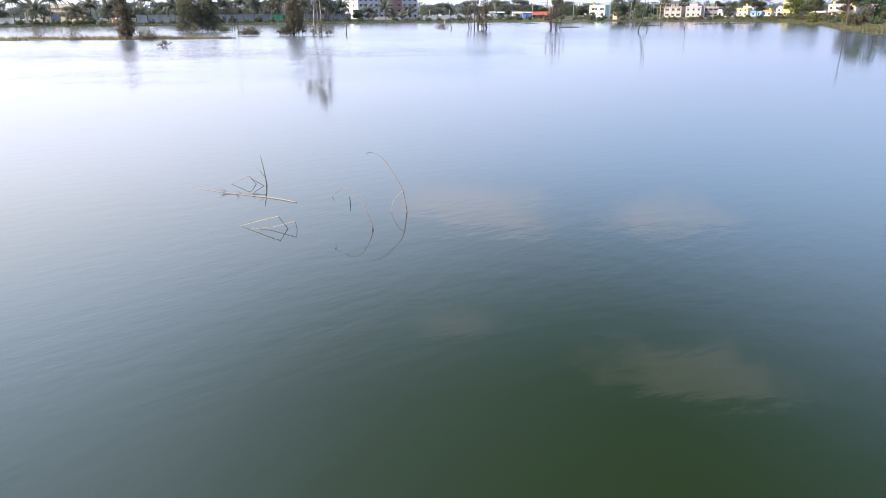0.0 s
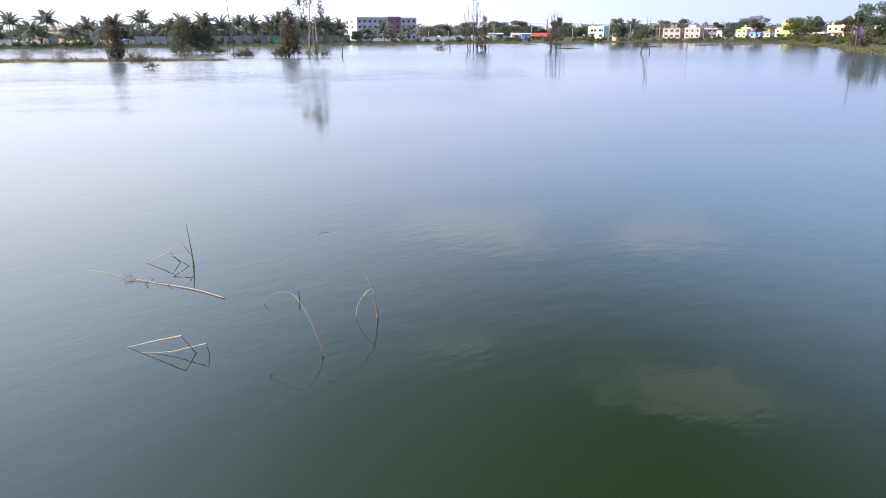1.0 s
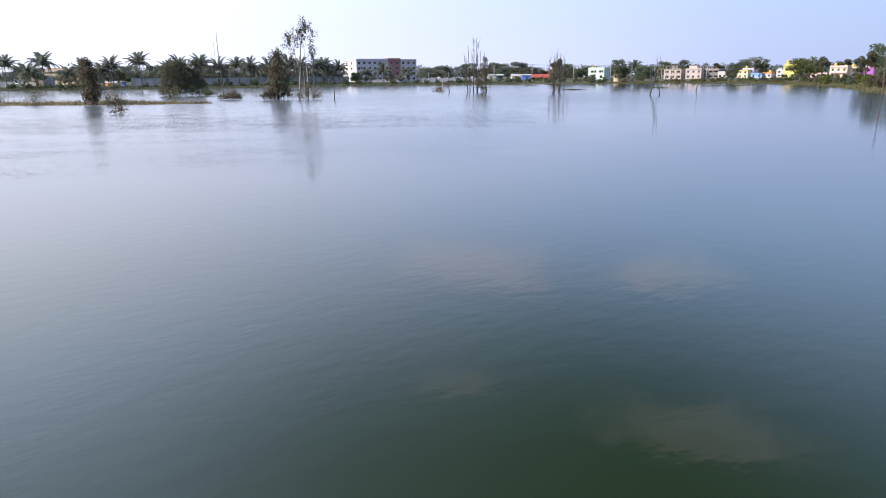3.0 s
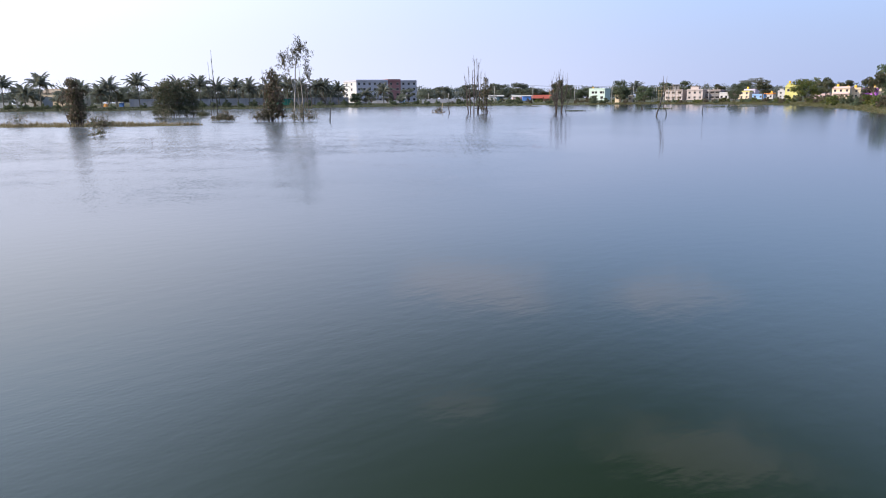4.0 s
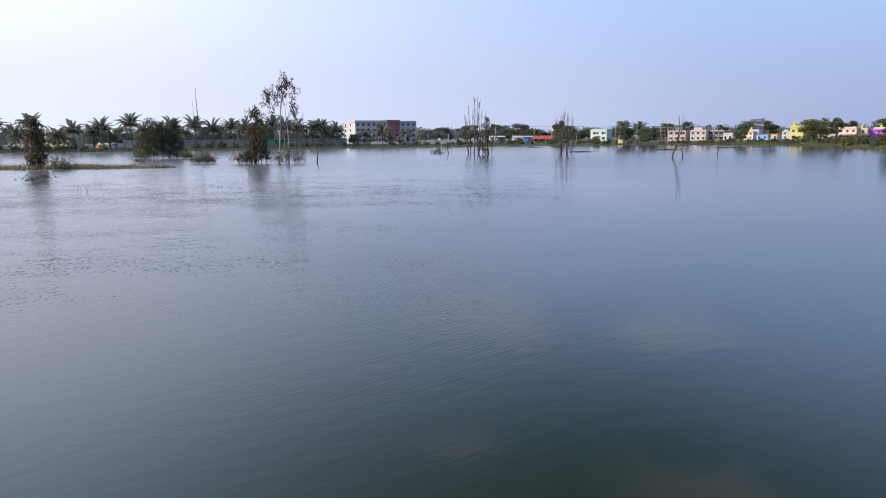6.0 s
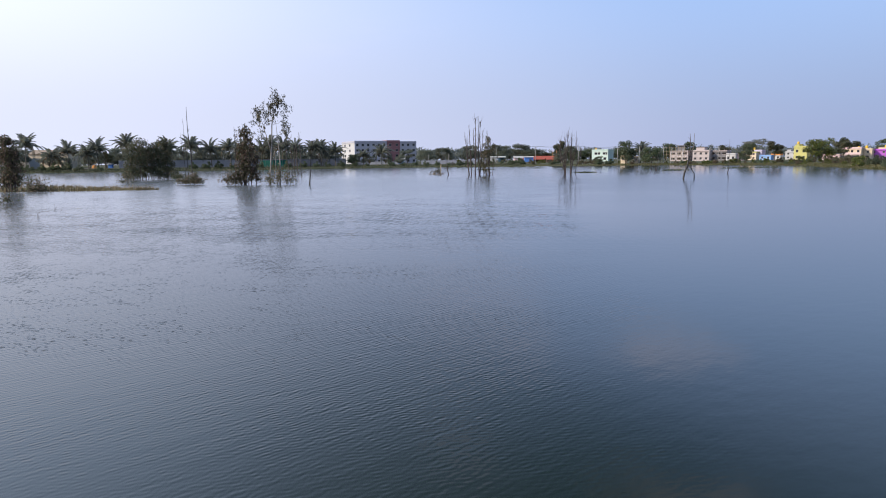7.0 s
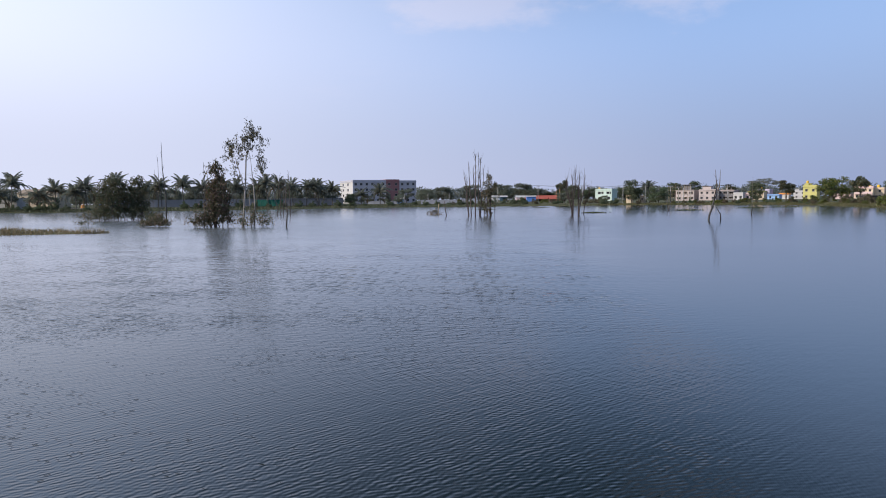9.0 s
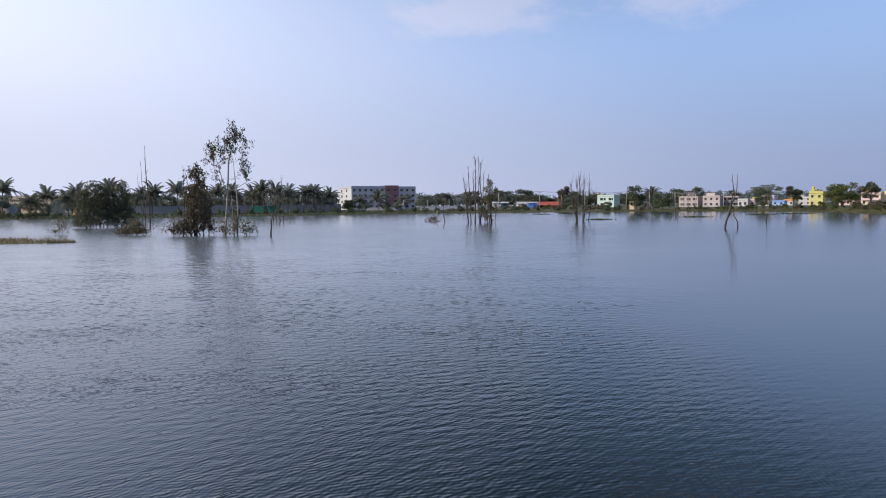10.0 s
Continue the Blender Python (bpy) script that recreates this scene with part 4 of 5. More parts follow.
def open_crown_tree():
    """The tall tree with pale crooked trunks, hanging sprays of grey leaves and a few bare feet in the water."""
    rng = np.random.default_rng(92)
    t = thing("tall_gum_tree", (-22.0, 124.4, 0), "tall thin pale-barked tree with sparse hanging grey-green leaves", "tree")
    crown = Geo()
    trunks = [([(-0.94, 0, -0.5), (-0.92, 0, 0.3), (-0.74, 0, 2.7), (-0.52, 0, 5.3), (-0.36, 0, 8.4), (-0.08, 0.1, 9.8), (0.37, 0, 11.2), (0.66, 0, 12.2)], 0.125),
              ([(-0.60, -0.1, 4.6), (-0.95, -0.2, 6.2), (-1.30, -0.2, 7.6), (-1.65, -0.2, 9.0), (-2.0, -0.2, 9.9)], 0.055),
              ([(0.48, -0.3, -0.5), (0.58, -0.2, 3.1), (0.43, 0, 5.3), (0.30, 0, 6.7), (0.15, 0, 8.9)], 0.085),
              ([(0.20, -0.5, -0.5), (0.05, -0.4, 2.7), (-0.08, -0.2, 4.7)], 0.06)]
    sprays = []
    for pts, r in trunks:
        g = Geo()
        P = [Vector(p) for p in pts]
        g.tube(P, [r * (1.15 - 0.95 * i / (len(P) - 1)) for i in range(len(P))], 7)
        for _ in range(11 if r > 0.1 else 7 if len(P) > 4 else 0):
            s = along(P, rng.uniform(0.6, 1.0))
            w = Vector((rng.normal(), rng.normal() * 0.6, rng.uniform(0.1, 0.8)))
            q = limb(g, rng, s, w, rng.uniform(0.8, 2.2), max(r * 0.26, 0.022), 5, 0.22, -0.05, 4, 0.25)
            sprays += [along(q, 0.6), q[-1]]
        part("trunk", g, M_PALEBARK, t, smooth=True)
    g = Geo()
    limb(g, rng, (-0.45, 0, 5.0), (1.0, 0, 0.5), 3.1, 0.05, 6, 0.05, -0.02, 5, 0.3)
    part("branch", g, M_BARK, t, "bare side branch", smooth=True)
    # hanging sprays: strings of narrow leaves below each twig's end
    hang = [(tuple(s), 1.0) for s in sprays if s.z > 8.6]
    for c0, rad, n in (((-2.4, 0, 9.9), 0.55, 12), ((-1.7, 0, 10.3), 0.6, 11), ((-1.0, 0, 9.7), 0.6, 8), ((-2.2, 0, 8.9), 0.5, 7), ((-1.6, 0, 7.9), 0.5, 5), ((-1.9, 0, 7.0), 0.45, 4), ((-1.2, 0, 6.2), 0.4, 3), ((-0.4, 0, 10.7), 0.55, 9), ((0.3, 0, 11.4), 0.5, 8), ((0.9, 0, 11.6), 0.5, 6), ((1.3, 0, 10.8), 0.45, 6), ((1.9, 0, 10.7), 0.25, 2), ((0.6, 0, 12.0), 0.35, 5), ((1.4, 0, 8.6), 0.4, 6), ((1.6, 0, 7.8), 0.4, 8), ((1.3, 0, 7.2), 0.35, 6), ((1.6, 0, 9.4), 0.2, 2), ((0.5, 0, 9.9), 0.4, 3)):
        for _ in range(n):
            hang.append((tuple(np.array(c0) + rng.normal(size=3) * rad * 0.6), 1.0))
    for c0, _ in hang:
        k = rng.integers(8, 20)
        fall = rng.uniform(0.4, 1.1)
        drift = rng.normal(size=2) * 0.25
        u = rng.uniform(0, 1, k)
        c = np.stack([c0[0] + drift[0] * u, c0[1] + drift[1] * u, c0[2] + 0.25 - fall * u], 1) + rng.normal(size=(k, 3)) * 0.11
        crown.leaves(c, 0.32, 0.11, rng, 1.7)
    t.scale = (1.0, 1.0, 0.945)
    part("crown", crown, M_EUCLEAF, t, "sparse hanging grey-green leaf sprays")


open_crown_tree()
bare_trunks("dead_pole_tree", "tall thin dead trunk standing in the water", (-44.6, 155.0, 0), [(0, 0, -0.4, 0, 12.8, 0.095), (-0.8, 0.3, -1.1, 0, 10.4, 0.06), (-1.2, 0, -1.7, 0, 8.4, 0.05)], 93, 3, 1.5, M_WETWOOD)
bare_trunks("dead_sapling", "thin bent dead sapling beside a bush", (-27.6, 124.5, 0), [(0, 0, 0.15, 0, 7.7, 0.06)], 94, 3, 1.1, M_WETWOOD)
bare_trunks("dead_stick", "leaning dark dead stick rising from the water", (-16.7, 119.8, 0), [(0, 0, 0.25, 0, 2.5, 0.085)], 95, 3, 1.0, M_WETWOOD)
bare_trunks("dead_saplings", "cluster of thin bare dead saplings in water", (-35.0, 198, 0), [(0, 0, -0.6, 0, 8.5, 0.09), (-0.8, 0, -0.8, 0, 7.0, 0.08), (-1.6, 0.5, -1.6, 0, 9.0, 0.09), (-2.2, 0, -2.5, 0, 6.5, 0.07), (0.7, 0, 0.4, 0, 10.0, 0.08), (0.3, 0.2, 3.0, 0, 1.4, 0.05)], 96, 5, 1.6)
bare_trunks("dead_tree_clump", "clump of tall bare dead trunks standing in the lake", (6.3, 167.5, 0),
            [(-1.4, 0, -2.2, 0, 7.6, 0.075), (-1.3, 0.4, -1.7, 0.2, 6.6, 0.06), (-0.9, 0, -1.35, 0, 9.7, 0.09), (-0.2, -0.4, -0.1, 0, 11.0, 0.10), (-0.1, 0.5, -0.45, 0, 9.0, 0.075), (0.7, 0, 0.9, 0, 10.4, 0.09), (0.6, 0.4, 0.4, 0, 11.3, 0.085), (0.8, 0.2, 1.35, 0, 8.6, 0.07), (2.65, 0.3, 2.2, 0, 8.2, 0.065), (2.6, 0.2, 2.7, 0, 6.2, 0.06)], 97, 15, 1.5)
bare_trunks("dead_post", "single thin dead stake in the lake", (0.9, 168.5, 0), [(0, 0, -0.15, 0, 3.4, 0.08)], 98, 1, 0.5)
drowned_bush("sparse leafy dark tree among dead trunks", (8.2, 166.8, 0),
             [(0, 0, 5.2, 0.9, 0.8, 1.2), (0.4, 0, 6.9, 0.6, 0.6, 0.9), (-0.2, 0, 3.6, 0.9, 0.8, 1.0), (0.8, 0, 4.6, 0.7, 0.7, 1.0), (-0.3, 0, 1.8, 0.8, 0.7, 0.9), (-0.1, 0, 0.8, 0.7, 0.6, 0.6), (1.5, 0, 5.4, 0.4, 0.4, 0.8)],
             9, 99, M_BUSHLEAF, 2300, 0.30, "leafy_sapling", 0.7, 0.07)
bare_trunks("bare_fan_tree", "bare fan-shaped dead tree standing in the lake", (24.7, 171.0, 0),
            [(-0.6, 0, -1.5, 0, 6.6, 0.08), (-0.5, 0.2, -0.7, 0, 7.2, 0.09), (-0.4, 0, 0.0, 0, 7.4, 0.09), (0.6, 0.3, 0.8, 0, 7.2, 0.09), (0.7, 0, 1.7, 0, 6.6, 0.09), (1.6, 0.3, 2.6, 0, 4.6, 0.06), (0.6, -0.2, 0.5, 0, 5.4, 0.07), (-0.6, 0, -1.8, 0, 5.0, 0.07)], 101, 20, 2.2)
def leaning_snag():
    rng = np.random.default_rng(102)
    t = thing("leaning_snag", (33.4, 128.0, 0), "leaning crooked bleached dead trunk in the lake", "dead tree")
    t.scale = (1.0, 1.0, 0.9)
    for name, pts, rad, mat in (("trunk", [(-0.12, 0, -0.6), (0, 0, 0), (0.1, 0, 0.8), (0.38, 0, 1.7), (0.55, 0, 2.4), (0.68, 0, 3.4)], [0.13, 0.12, 0.12, 0.11, 0.09, 0.08], M_WETWOOD),
                                ("fork", [(0.66, 0, 3.2), (0.95, 0, 4.6), (0.85, 0, 5.6), (0.75, 0, 6.9)], [0.075, 0.06, 0.045, 0.02], M_DEAD),
                                ("fork", [(0.5, 0, 2.3), (0.85, 0.1, 3.2), (1.25, 0, 4.6), (1.3, 0, 5.2), (1.35, 0, 6.9)], [0.07, 0.07, 0.07, 0.05, 0.02], M_BARK),
                                ("knot", [(0.42, 0, 1.6), (0.62, 0, 1.95)], [0.12, 0.03], M_WETWOOD)):
        g = Geo()
        g.tube(pts, rad, 7)
        for _ in range(2 if name == "fork" else 0):
            limb(g, rng, along([Vector(p) for p in pts], rng.uniform(0.5, 0.9)), (rng.normal() * 0.6, rng.normal() * 0.5, 1), rng.uniform(0.4, 0.9), 0.02, 3, 0.15, 0, 4)
        part(name, g, mat, t, smooth=True)


leaning_snag()
bare_trunks("dead_stick", "short dead stick leaning beside a snag", (35.1, 128.6, 0), [(0, 0, -0.45, 0, 2.2, 0.07)], 103, 1, 0.4, M_WETWOOD)
bare_trunks("dead_post", "short dark stake standing in the lake", (50.2, 155, 0), [(0, 0, 0.05, 0, 1.9, 0.08)], 104, 0, 0.5, M_WETWOOD)
bare_trunks("dead_pole", "thin pale bare pole lashed to a stake in the lake", (50.28, 155.14, 0), [(0, 0, 0.15, 0, 6.0, 0.04)], 204, 2, 0.5, M_BARK)
bare_trunks("dead_stub", "small forked dead stub beside floating weed", (49.3, 195, 0), [(0, 0, -0.5, 0, 2.4, 0.08), (-0.9, 0.2, -1.3, 0, 1.6, 0.06), (0.2, 0, 0.6, 0, 4.0, 0.05)], 105, 2, 0.8)
bare_trunks("mooring_pole", "tall thin reddish pole leaning out of the water", (57.5, 105.8, 0), [(0, 0, -0.35, 0.1, 7.4, 0.075), (0.1, 0.15, 0.12, 0.2, 7.2, 0.04)], 106, 2, 0.8)


def brush_pile():
    rng = np.random.default_rng(110)
    t = thing("brush_pile", (-1.6, 181.5, 0), "heap of pale dead branches breaking the water surface", "branches")
    for _ in range(48):
        g = Geo()
        x = rng.uniform(-1.5, 0.9)
        limb(g, rng, (x, rng.normal() * 0.45, -0.15), (rng.normal() * 0.9 + 0.25, rng.normal() * 0.5, rng.uniform(0.15, 0.9)), rng.uniform(0.7, 1.5) * (1.15 - 0.25 * abs(x)), 0.05, 4, 0.18, 0, 4, 0.4)
        part("branch", g, M_STRAW if rng.uniform() < 0.45 else M_DEAD, t)
    g = Geo()
    g.tube([(0.7, 0, -0.3), (0.85, 0, 1.2), (0.95, 0, 2.2)], [0.11, 0.10, 0.07], 6)
    part("stake", g, M_STRAW, t, "pale upright stake")
    crown = Geo()
    crown.leaves(blob_points(rng, [(-0.3, 0, 0.5, 1.3, 0.6, 0.55), (0.3, 0, 0.9, 0.6, 0.4, 0.5)], 320), 0.24, 0.1, rng, 0.4)
    part("dry_leaves", crown, M_BUSHLEAF, t)


brush_pile()


def weed_mat(loc, rx, ry, seed):
    g = Geo()
    rng = np.random.default_rng(seed)
    ring = [(rx * math.cos(a) * (1 + 0.25 * noise.noise((math.cos(a) * 2, math.sin(a) * 2, seed))), ry * math.sin(a) * (1 + 0.25 * noise.noise((math.cos(a) * 2, math.sin(a) * 2, seed + 9))), 0.015) for a in np.linspace(0, 2 * math.pi, 26)[:-1]]
    g.add([(0, 0, 0.07)] + ring, [(0, 1 + k, 1 + (k + 1) % 25) for k in range(25)])
    g.leaves([(rng.normal() * rx * 0.4, rng.normal() * ry * 0.4, rng.uniform(0.03, 0.12)) for _ in range(180)], 0.4, 0.2, rng)
    ob = part("weed_mat", g, M_WEEDDARK)
    ob.location = (*loc, 0)
    tagged(ob, "flat dark mat for floating weed and dark reflections", "water weed", "weed mats on the lake")


# the mats at (76, 215) and (88, 222) stand in for dark reflections
for i, (x, y, rx, ry) in enumerate(((30, 180, 2.4, 1.4), (53.5, 195, 3.2, 1.6), (76, 215, 4, 1.6), (88, 222, 5, 1.8), (12, 240, 3, 1.5), (30, 262, 3, 1.5))):
    weed_mat((x, y), rx, ry, i + 3)


def water_stems(loc, count, spread, height, seed, label="sparse thin green stems rising from the shallows"):
    rng = np.random.default_rng(seed)
    t = thing("water_stems", (*loc, 0), label, "water plant", "stems in the shallows")
    for _ in range(count):
        g = Geo()
        limb(g, rng, (rng.normal() * spread, rng.normal() * spread * 0.3, -0.1), (rng.normal() * 0.2, rng.normal() * 0.2, 1), height * rng.uniform(0.35, 0.8), 0.008, 3, 0.15, 0, 4, 0.4)
        part("stem", g, M_TWIG, t)
    return t


for i, (x, y, c, s, h) in enumerate(((-27.8, 88.6, 14, 1.1, 0.7), (-25.2, 76.7, 9, 0.6, 0.7), (-36.8, 82, 5, 0.3, 0.9), (-31, 92, 12, 1.6, 0.6), (-39, 100, 8, 1.2, 0.7), (-22, 70, 6, 0.4, 0.8), (-33.5, 104, 12, 1.8, 0.7), (-46, 104, 9, 1.5, 0.7),
                                      (-55, 128, 7, 1.4, 0.9), (-62, 124, 8, 2.0, 1.0), (-58, 138, 5, 1.0, 0.9), (-17.5, 112, 3, 0.3, 0.6), (-11, 118, 3, 0.3, 0.5), (-24, 205, 4, 0.6, 1.6), (-19, 215, 3, 0.4, 1.4), (-36, 214, 4, 0.8, 1.5), (-70, 190, 10, 5, 0.9), (-90, 230, 12, 8, 0.8), (-48, 92, 5, 0.8, 0.7), (-33, 75, 3, 0.3, 0.8))):
    water_stems((x, y), c, s, h, 120 + i)


# ---- the reeds near the start ----
def blade(parent, name, pts, width, mat):
    """A reed leaf: a narrow, slightly folded tube along a smooth line."""
    P = [Vector(p) for p in pts]
    fine = []
    for i in range(len(P) - 1):
        p0, p1, p2, p3 = P[max(i - 1, 0)], P[i], P[i + 1], P[min(i + 2, len(P) - 1)]
        for k in range(4):
            f = k / 4
            fine.append(0.5 * (2 * p1 + (p2 - p0) * f + (2 * p0 - 5 * p1 + 4 * p2 - p3) * f * f + (3 * p1 - p0 - 3 * p2 + p3) * f ** 3))
    fine.append(P[-1])
    n = len(fine) - 1
    g = Geo()
    g.tube(fine, [width / 2 * (1 - 0.75 * (i / n) ** 1.5) for i in range(n + 1)], 6)
    return part(name, g, mat, parent, smooth=True)


def crease(parent, name, pts, width, mat):
    """A snapped leaf: straight runs with sharp kinks."""
    g = Geo()
    n = len(pts) - 1
    g.tube([Vector(p) for p in pts], [width / 2 * (1 - 0.5 * i / n) for i in range(n + 1)], 6)
    return part(name, g, mat, parent)


def build_reeds():
    group = "reeds in the open water"
    r = thing("bent_reed", (-0.71, 11.24, 0), "tall thin reddish dry reed bowing over the water", "reed", group)
    blade(r, "stem", [(0.01, 0.03, -0.15), (0, 0, 0), (-0.048, -0.024, 0.353), (-0.176, 0.070, 0.588), (-0.340, 0.208, 0.810), (-0.470, 0.263, 0.910), (-0.575, 0.270, 0.950)], 0.0120, M_REEDBROWN)
    blade(r, "curled_tip", [(-0.562, 0.273, 0.947), (-0.611, 0.260, 0.956), (-0.655, 0.210, 0.938), (-0.639, 0.162, 0.915)], 0.0070, M_TWIG)
    crease(r, "snapped_leaf", [(0.0, -0.01, 0.0), (-0.044, 0.018, 0.358), (-0.107, 0.033, 0.318), (-0.185, 0.056, 0.227), (-0.246, 0.071, 0.096), (-0.26, 0.04, -0.03)], 0.0101, M_STRAW)
    crease(r, "wet_foot", [(0.01, 0, -0.1), (-0.006, 0.001, 0.096)], 0.026, M_WETWOOD)

    r = thing("bent_reed", (-1.16, 10.24, 0), "thin dry reed hooked over towards the water", "reed", group)
    blade(r, "stem", [(0.0, 0.02, -0.12), (0, 0, 0), (-0.101, 0.077, 0.267), (-0.249, 0.234, 0.480), (-0.356, 0.341, 0.546), (-0.455, 0.377, 0.556), (-0.573, 0.422, 0.509), (-0.668, 0.342, 0.423)], 0.0095, M_REEDBROWN)
    crease(r, "snapped_leaf", [(-0.664, 0.355, 0.426), (-0.628, 0.344, 0.370)], 0.0080, M_TWIG)
    crease(r, "wet_foot", [(0.0, 0, -0.1), (-0.021, 0.013, 0.057)], 0.020, M_WETWOOD)

    r = thing("reed_stub", (-1.72, 11.79, 0), "short dark broken reed stub in the water", "reed", group)
    crease(r, "stem", [(0, 0, -0.2), (0, 0, 0), (-0.01, 0, 0.13)], 0.021, M_WETWOOD)

    r = thing("green_reed", (-3.54, 13.25, 0), "upright dark green reed blade with snapped dry leaves", "reed", group)
    blade(r, "blade", [(0.01, 0, -0.2), (0, 0, 0), (-0.059, 0.117, 0.246), (-0.151, 0.284, 0.528)], 0.030, M_REEDGREEN)
    crease(r, "snapped_leaf", [(-0.35, 0.10, 0.17), (-0.74, 0.10, -0.01)], 0.0133, M_STRAW)
    crease(r, "stalk", [(-0.20, 0.10, -0.04), (-0.355, 0.10, 0.17)], 0.0133, M_TWIG)
    crease(r, "snapped_leaf", [(-0.28, -0.07, 0.16), (-0.02, -0.07, 0.17)], 0.0125, M_STRAW)
    crease(r, "stalk", [(0.0, -0.05, -0.03), (-0.285, -0.07, 0.16)], 0.0117, M_TWIG)
    crease(r, "snapped_leaf", [(0.0, -0.02, 0.14), (-0.10, -0.02, 0.29), (-0.20, 0.05, 0.34)], 0.0109, M_REEDBROWN)

    r = thing("snapped_reed", (-2.48, 10.32, 0), "snapped pale dry reed leaf folded onto the water", "reed", group)
    crease(r, "leaf", [(-0.14, 0, 0.20), (-0.45, 0.08, 0.11), (-0.80, 0.16, -0.004)], 0.0133, M_STRAW)
    crease(r, "stalk", [(0.03, 0, -0.06), (-0.145, 0, 0.20)], 0.0125, M_TWIG)
    r = thing("snapped_reed", (-2.34, 10.28, 0), "snapped pale dry reed leaf kinked over water", "reed", group)
    crease(r, "leaf", [(-0.02, 0, 0.13), (-0.38, 0.03, 0.03), (-0.60, 0.05, 0.003), (-0.74, 0.07, -0.003)], 0.0109, M_STRAW)
    crease(r, "stalk", [(0.01, 0, -0.1), (0, 0, 0), (-0.02, 0, 0.13)], 0.0125, M_TWIG)

    r = thing("floating_straw", (-3.6, 12.4, 0), "long pale orange straw floating among dark twigs", "straw")
    blade(r, "stalk", [(0.92, -0.51, 0.008), (0.43, -0.19, 0.012), (-0.25, 0.11, 0.004), (-0.75, 0.36, 0.003), (-1.15, 0.56, 0.002), (-1.55, 0.73, -0.004)], 0.0117, M_STRAW)
    rng = np.random.default_rng(140)
    for _ in range(13):
        g = Geo()
        x = rng.uniform(-0.75, 0.05)
        limb(g, rng, (x, -0.45 * x + rng.normal() * 0.06, -0.03), (rng.normal() * 0.7, rng.normal() * 0.4, 1), rng.uniform(0.08, 0.18), 0.004, 3, 0.3, 0, 4, 0.4)
        part("twig", g, M_TWIG, r)
    crease(r, "thin_straw", [(-0.60, 0.16, 0.006), (-0.05, 0.10, 0.006)], 0.0070, M_REEDBROWN)


build_reeds()


# ---- buildings and walls on the far shore ----
def pierced(geo, width, height, depth, holes, z0=0.0):
    """A wall along x from 0 to width, its face at y 0, with rectangular openings (x0, z0, x1, z1) through it."""
    xs = sorted({0.0, width, *[h[0] for h in holes], *[h[2] for h in holes]})
    zs = sorted({0.0, height, *[h[1] for h in holes], *[h[3] for h in holes]})
    for j in range(len(zs) - 1):
        run = None
        for i in range(len(xs) - 1):
            cx, cz = (xs[i] + xs[i + 1]) / 2, (zs[j] + zs[j + 1]) / 2
            solid = not any(h[0] < cx < h[2] and h[1] < cz < h[3] for h in holes)
            if solid and run is None:
                run = xs[i]
            if run is not None and (not solid or i == len(xs) - 2):
                end = xs[i] if not solid else xs[i + 1]
                geo.box((run, 0, z0 + zs[j]), (end, depth, z0 + zs[j + 1]))
                run = None


def window_part(house, x0, z0, x1, z1, side, d, frame_mat, glazed=True):
    """A window in the front (side 0) or the west wall (side 1): frame, sill, pane."""
    fr = Geo()
    b = 0.07
    for lo, hi in (((x0, 0.06, z0), (x0 + b, 0.14, z1)), ((x1 - b, 0.06, z0), (x1, 0.14, z1)), ((x0 + b, 0.06, z0), (x1 - b, 0.14, z0 + b)), ((x0 + b, 0.06, z1 - b), (x1 - b, 0.14, z1)), (((x0 + x1) / 2 - 0.03, 0.07, z0 + b), ((x0 + x1) / 2 + 0.03, 0.13, z1 - b))):
        fr.box(lo, hi)
    f = part("window", fr, frame_mat, house)
    sill = Geo()
    sill.box((x0 - 0.1, -0.12, z0 - 0.1), (x1 + 0.1, 0.06, z0 - 0.003))
    part("sill", sill, M_CONCRETE, f)
    shade = Geo()
    shade.box((x0 - 0.15, -0.35, z1 + 0.05), (x1 + 0.15, -0.003, z1 + 0.13))
    part("sunshade", shade, M_CONCRETE, f)
    if glazed:
        pane = Geo()
        pane.box((x0 + b, 0.085, z0 + b), (x1 - b, 0.10, z1 - b))
        part("pane", pane, M_GLASS, f)
    if side:
        f.matrix_basis = Matrix.Translation((0, d, 0)) @ Matrix.Rotation(radians(-90), 4, "Z")
    return f


